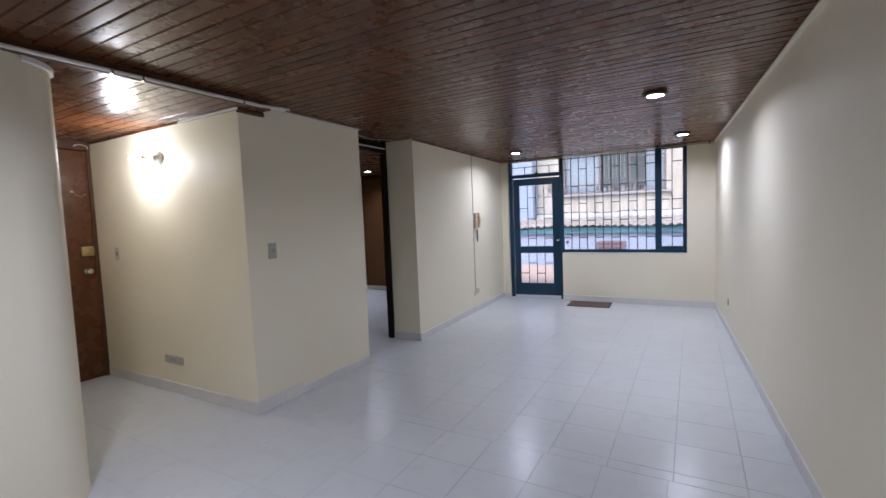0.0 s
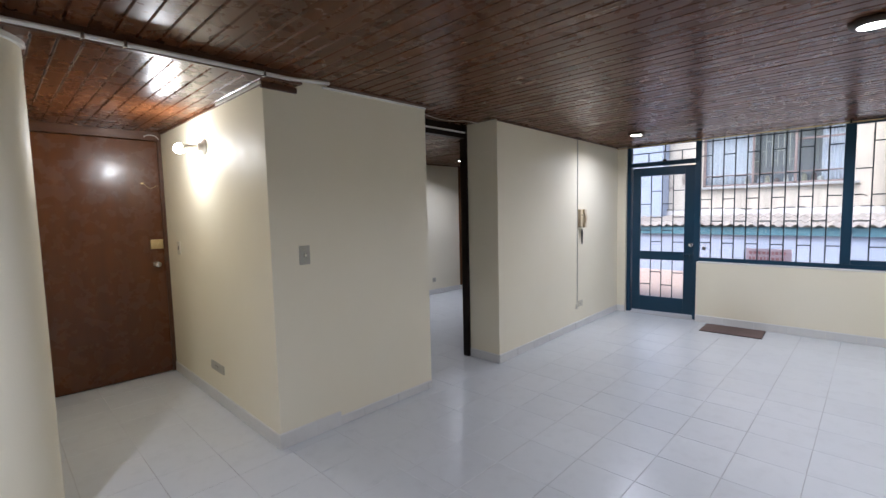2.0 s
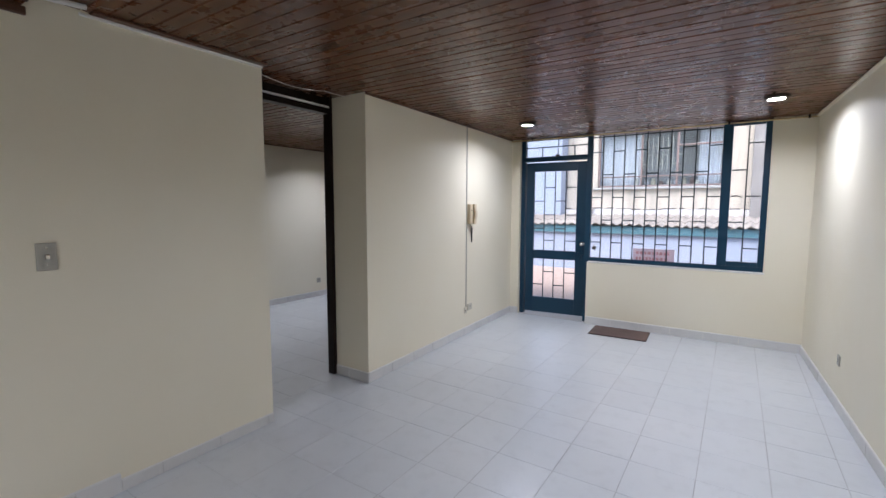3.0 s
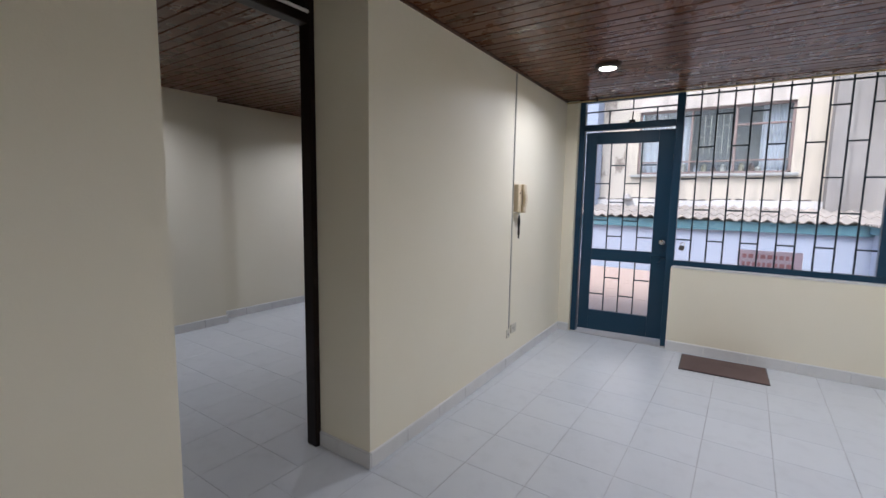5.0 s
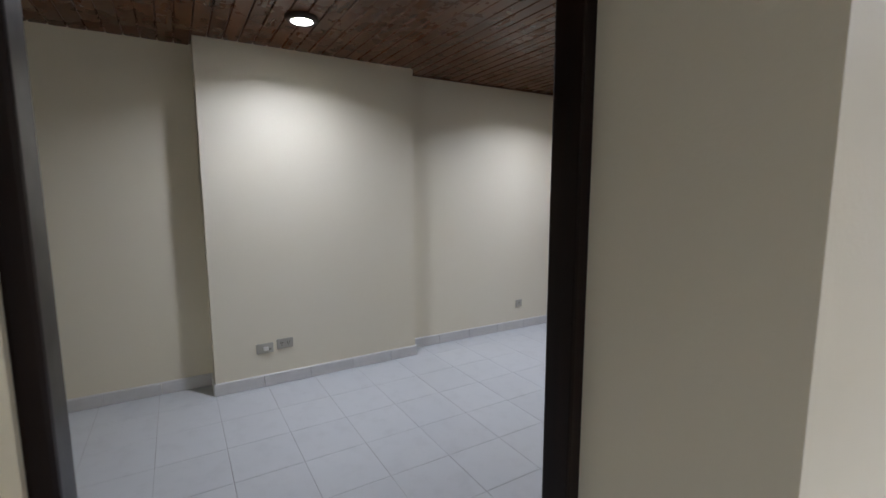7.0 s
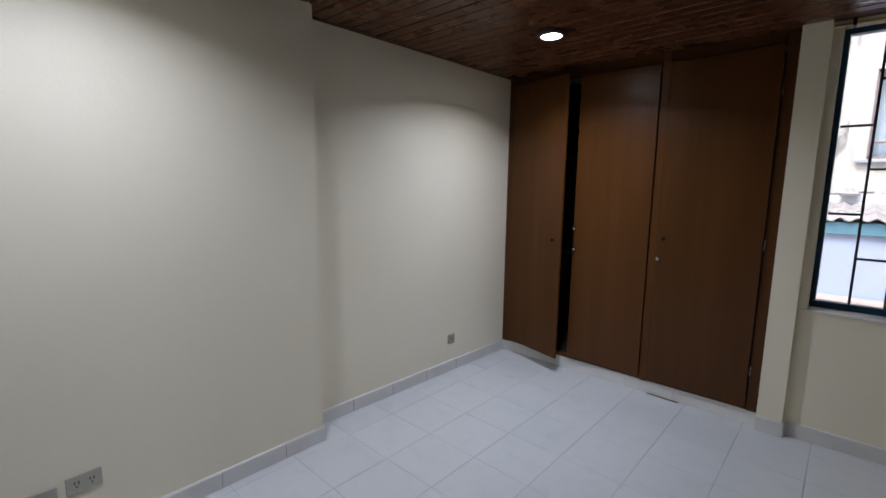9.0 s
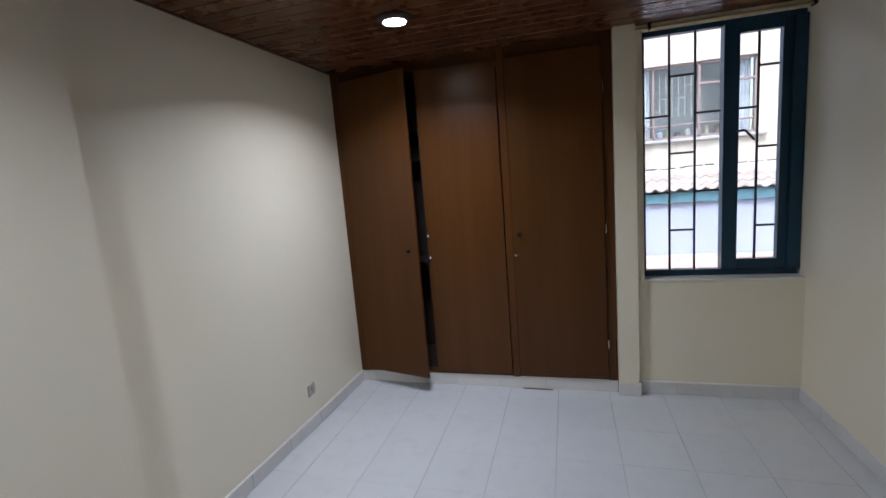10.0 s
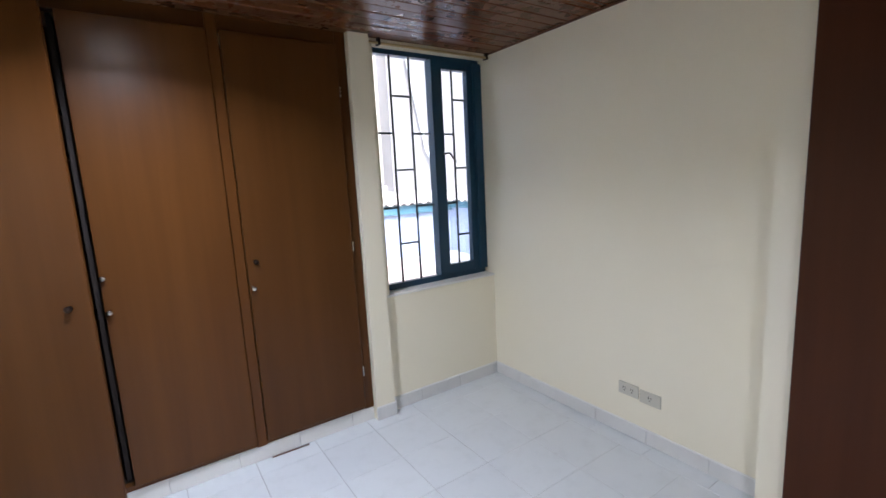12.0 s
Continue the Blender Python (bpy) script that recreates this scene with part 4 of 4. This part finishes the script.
for x0, x1, z0, z1 in WINS:
    wn_ = thing("window", (x0, YH, z0), "", "")
    wn_.parent = hs_
    wn_.matrix_parent_inverse = hs_.matrix_world.inverted()
    part("sill", box(B(), x0 - 0.12, x1 + 0.12, YH - 0.09, YH + 0.05, z0 - 0.06, z0, 0.01), SILLG, wn_)
    for nm, bb in (("frame", (x0, x1, YH + 0.05, YH + 0.10, z0, z0 + 0.05)), ("frame", (x0, x1, YH + 0.05, YH + 0.10, z1 - 0.05, z1)), ("frame", (x0, x0 + 0.05, YH + 0.05, YH + 0.10, z0, z1)), ("frame", (x1 - 0.05, x1, YH + 0.05, YH + 0.10, z0, z1)), ("frame", (x0 + 1.02, x0 + 1.06, YH + 0.05, YH + 0.10, z0, z1)), ("frame", (x1 - 0.98, x1 - 0.93, YH + 0.05, YH + 0.10, z0, z1)), ("frame", (x1 - 0.98, x1, YH + 0.045, YH + 0.105, z1 - 0.42, z1 - 0.38)), ("frame", (x0, x1, YH + 0.045, YH + 0.105, z0 + 0.25, z0 + 0.28))):
        part(nm, box(B(), *bb, 0.004), ROSE, wn_, "rose-brown window frame")
    ob = part("pane", box(B(), x0, x1, YH + 0.075, YH + 0.079, z0, z1), GLASS, wn_)
    ob.visible_shadow = False
    # Flat grey sheet: the room's dimness is put into its colour.
    part("room", box(B(), x0, x1, YH + 0.62, YH + 0.66, z0 - 0.1, z1 + 0.1), ROOM_SHADE, wn_, "flat grey sheet standing in for the unlit room behind the glass")
    nb = 8
    for i in range(nb):
        bx_ = x0 + 1.05 + i * 0.11
        for half in range(2):
            zl = z0 + 0.42 + half * 0.42
            part("grille_bar", box(B(), bx_, bx_ + 0.012, YH + 0.13, YH + 0.142, zl, zl + 0.38), WHITE, wn_)
        part("grille_bar", box(B(), bx_, bx_ + 0.11, YH + 0.13, YH + 0.142, z0 + 0.55 + 0.22 * (i % 3), z0 + 0.562 + 0.22 * (i % 3)), WHITE, wn_)
    for c0, c1 in ((x0 + 0.04, x0 + 1.0), (x1 - 0.52, x1 - 0.05)):
        cb = B()
        n_ = 40
        up_ = [cb.verts.new((c0 + (c1 - c0) * i / n_, YH + 0.22 + 0.025 * math.sin(i * 1.3) + 0.01 * math.sin(i * 0.53), z1)) for i in range(n_ + 1)]
        dn_ = [cb.verts.new((c0 + (c1 - c0) * i / n_, YH + 0.22 + 0.03 * math.sin(i * 1.3 + 0.4), z0 + 0.05)) for i in range(n_ + 1)]
        for i in range(n_):
            cb.faces.new((up_[i], up_[i + 1], dn_[i + 1], dn_[i]))
        part("curtain", cb, CURTAIN, wn_, "pale hanging curtain", True)
    for i in range(9):
        ox = x0 + 0.95 + i * 0.17 + rn.uniform(-0.05, 0.05)
        hh = rn.uniform(0.08, 0.2)
        part("jar", lathe(B(), [(0.05, 0), (0.055, hh * 0.6), (0.03, hh * 0.85), (0.03, hh)], (ox, YH + 0.17, z0 + 0.05), "Z", 10), (WHITE, CURTAIN, PLASTIC, ROSE)[i % 4], wn_)

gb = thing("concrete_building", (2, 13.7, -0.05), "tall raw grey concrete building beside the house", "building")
part("wall", box(B(), -0.14, 9.0, 13.55, 14.5, -0.3, 8.5), CONC, gb)
part("pilaster", box(B(), -0.14, 0.12, 13.47, 13.55, 1.2, 8.5), CONC, gb)
part("drain_pipe", rod(rod(B(), (0.35, 13.47, 4.2), (0.75, 13.47, 2.2), 0.035), (0.75, 13.47, 2.2), (1.15, 13.40, 1.45), 0.035), WHITE, gb, "pale slanting drain pipe")
part("roof", box(B(), -0.2, 9.1, 13.4, 14.6, 8.5, 8.65), CONC, gb)
yw = thing("side_wall", (3.1, 10, -0.05), "pale blue courtyard wall at the side", "wall")
part("wall", box(B(), 3.2, 3.35, 7.72, 14.7, -0.3, 2.6), PALEBLUE, yw)
part("coping", box(B(), 3.17, 3.38, 7.72, 14.7, 2.6, 2.66, 0.01), TEAL, yw)
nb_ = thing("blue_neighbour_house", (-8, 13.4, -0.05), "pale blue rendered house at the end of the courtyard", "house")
part("wall", box(B(), -14, -4.255, 13.45, 18, -0.3, 6.4), PALEBLUE, nb_)
part("roof", box(B(), -14.1, -4.31, 13.3, 18.1, 6.4, 6.55), ROOFT, nb_)
yw2 = thing("side_wall", (-9, 10, -0.05), "pale blue courtyard wall at the far side", "wall")
part("wall", box(B(), -9.15, -9.0, 7.72, 15.0, -0.3, 3.2), PALEBLUE, yw2)
# the far side of the courtyard, scaled about one eye point to fit the camera's views
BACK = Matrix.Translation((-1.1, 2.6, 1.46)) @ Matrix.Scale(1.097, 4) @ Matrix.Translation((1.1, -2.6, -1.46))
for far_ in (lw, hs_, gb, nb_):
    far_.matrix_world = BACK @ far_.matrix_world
part("wall", box(B(), 0.43, 0.6, 9.2, 12.95, -0.06, 0.94), PALEBLUE, lw)
part("fascia", box(B(), 0.365, 0.425, 9.15, 12.9, 0.91, 1.045, 0.006), TEAL, lw, "teal painted fascia board")
verts, faces = [], []
for j, (xx, zz) in enumerate([(0.29, 1.075), (1.2, 1.17), (1.2, 1.19), (2.2, 1.29), (3.15, 1.38)]):
    for i in range(321):
        yy = 9.1 + 3.9 * i / 320
        verts.append((xx + 0.012 * math.sin(yy * 2.7), yy, zz + 0.023 * math.sin(yy * 2 * math.pi / 0.19)))
for j in range(4):
    for i in range(320):
        a = j * 321 + i
        faces.append((a, a + 321, a + 322, a + 1))
me = bpy.data.meshes.new("roof")
me.from_pydata(verts, [], faces)
me.materials.append(ROOFT)
wing = new("roof", me)
wing.parent = lw
wing.matrix_parent_inverse = lw.matrix_world.inverted()
wing.modifiers.new("thickness", "SOLIDIFY").thickness = 0.012
FADED = mat("faded_red_paint", (0.72, 0.36, 0.36), 0.8)
SIGNB = paint_mat("faded_sign_board", (0.80, 0.70, 0.72), (0.84, 0.75, 0.76), 0.8)
sn, sl, sb = nodes_of(SIGNB)
tr_, mx_ = sn.new("ShaderNodeBsdfTranslucent"), sn.new("ShaderNodeMixShader")
tr_.inputs[0].default_value, mx_.inputs[0].default_value = (0.92, 0.80, 0.82, 1), 0.85
sl.new(sb.outputs[0], mx_.inputs[1])
sl.new(tr_.outputs[0], mx_.inputs[2])
sl.new(mx_.outputs[0], sn["Material Output"].inputs["Surface"])
sg = thing("notice_board", (-1.12, 7.74, 0.97), "faded pinkish sign hung outside on the window bars", "sign")
part("board", box(B(), -1.345, -0.885, 7.735, 7.741, 0.72, 0.975, 0.002), SIGNB, sg)
for zb in (0.905, 0.835, 0.765):
    xx = -1.31
    while xx < -0.96:
        wd = rn.uniform(0.018, 0.045)
        part("letter_bar", box(B(), xx, xx + wd, 7.731, 7.7365, zb, zb + 0.035), FADED, sg)
        xx += wd + 0.014
for hx in (-1.29, -0.94):
    part("hook", rod(B(), (hx, 7.635, 0.842), (hx, 7.737, 0.842), 0.004, seg=8), CHROME, sg, "thin wire hook")

# brown sliver by the closet foot, standing in for the shade in a gap
sv = box(B(), -0.105, 0.105, -0.006, 0.006, 0.0, 0.005, 0.001)
sv.transform(pose(-4.625, 7.487, 0.0006, 0, 0, -1.5))
ls = thing("gap_strip", (-4.625, 7.478, 0), "thin brown strip standing in for a dark gap at the closet foot", "strip")
part("strip", sv, TRIMWOOD, ls)


# ---- floor tiles ----
TS, TX = 0.34, -2.44
floor = structure("floor", box(B(), -6.2, XR + 0.6, -1.55, 7.70, -0.14, -0.002), GROUT, "white glossy ceramic tile floor with grey joints", "floor")


@functools.lru_cache(None)
def tile_of(w_, h_):
    """One tile with softened upper edges; the joints across the rooms are narrowed to look fainter from the camera."""
    hx, hy = w_ / 2 - 0.0011, h_ / 2 - 0.0007
    bmx = box(B(), -hx, hx, -hy, hy, -0.008, 0.0)
    bmesh.ops.bevel(bmx, geom=[e for e in bmx.edges if all(v.co.z > -0.001 for v in e.verts)], offset=0.0015, segments=1, affect="EDGES")
    return mesh_of("floor_tile", bmx, TILE)


def steps(start, step, n):
    return [(start + step * i, start + step * (i + 1)) for i in range(n)]


cells = []
# living room, down to the narrow cut row where the dining end begins
for x0, x1 in steps(TX - 2 * TS, TS, 11):
    for y0, y1 in steps(4.858, TS, 9) + steps(2.758, 0.35, 6) + [(2.665, 2.758)]:
        if x0 < east(y0) + 0.02 and y0 < 7.72 and not (y0 > 7.58 and x0 > -1.9):
            cells.append((x0, x1, y0, y1, 0))
# hall and dining end
for x0, x1 in steps(-1.103 - 13 * TS, TS, 18):
    for y0, y1 in steps(2.665 - 13 * TS, TS, 13):
        if x0 < east(y0) + 0.02 and not (x1 < -2.95 and y1 < 1.15) and not (x1 < -2.95 and y0 > 2.3) and x1 > -5.2:
            cells.append((x0, x1, y0, y1, 1))
# bedroom
for x0, x1 in steps(TX - 12 * TS, TS, 10):
    for y0, y1 in steps(4.66 - 7 * 0.338, 0.338, 16):
        if x1 > -6.15 and y0 < 7.55:
            cells.append((x0, x1, y0, y1, 2))
rnd = random.Random(11)
far = B()
count = 0
for x0, x1, y0, y1, zone in sorted(cells, key=lambda c: (c[4] == 1, -c[2])):
    m = pose((x0 + x1) / 2 + rnd.uniform(-0.0006, 0.0006), (y0 + y1) / 2 + rnd.uniform(-0.0006, 0.0006), rnd.uniform(-0.0004, 0.0), rnd.uniform(-0.06, 0.06), rnd.uniform(-0.06, 0.06), 0)
    tm = tile_of(round(x1 - x0, 4), round(y1 - y0, 4))
    if count < 300 and y0 > 3.4:
        count += 1
        t = new("floor_tile", tm)
        t.parent = floor
        t.matrix_local = m
    else:
        tmp = tm.copy()
        tmp.transform(m)
        far.from_mesh(tmp)
        bpy.data.meshes.remove(tmp)
ft = part("floor_tiles", far, TILE, floor)
tagged(ft, kind="stuff")
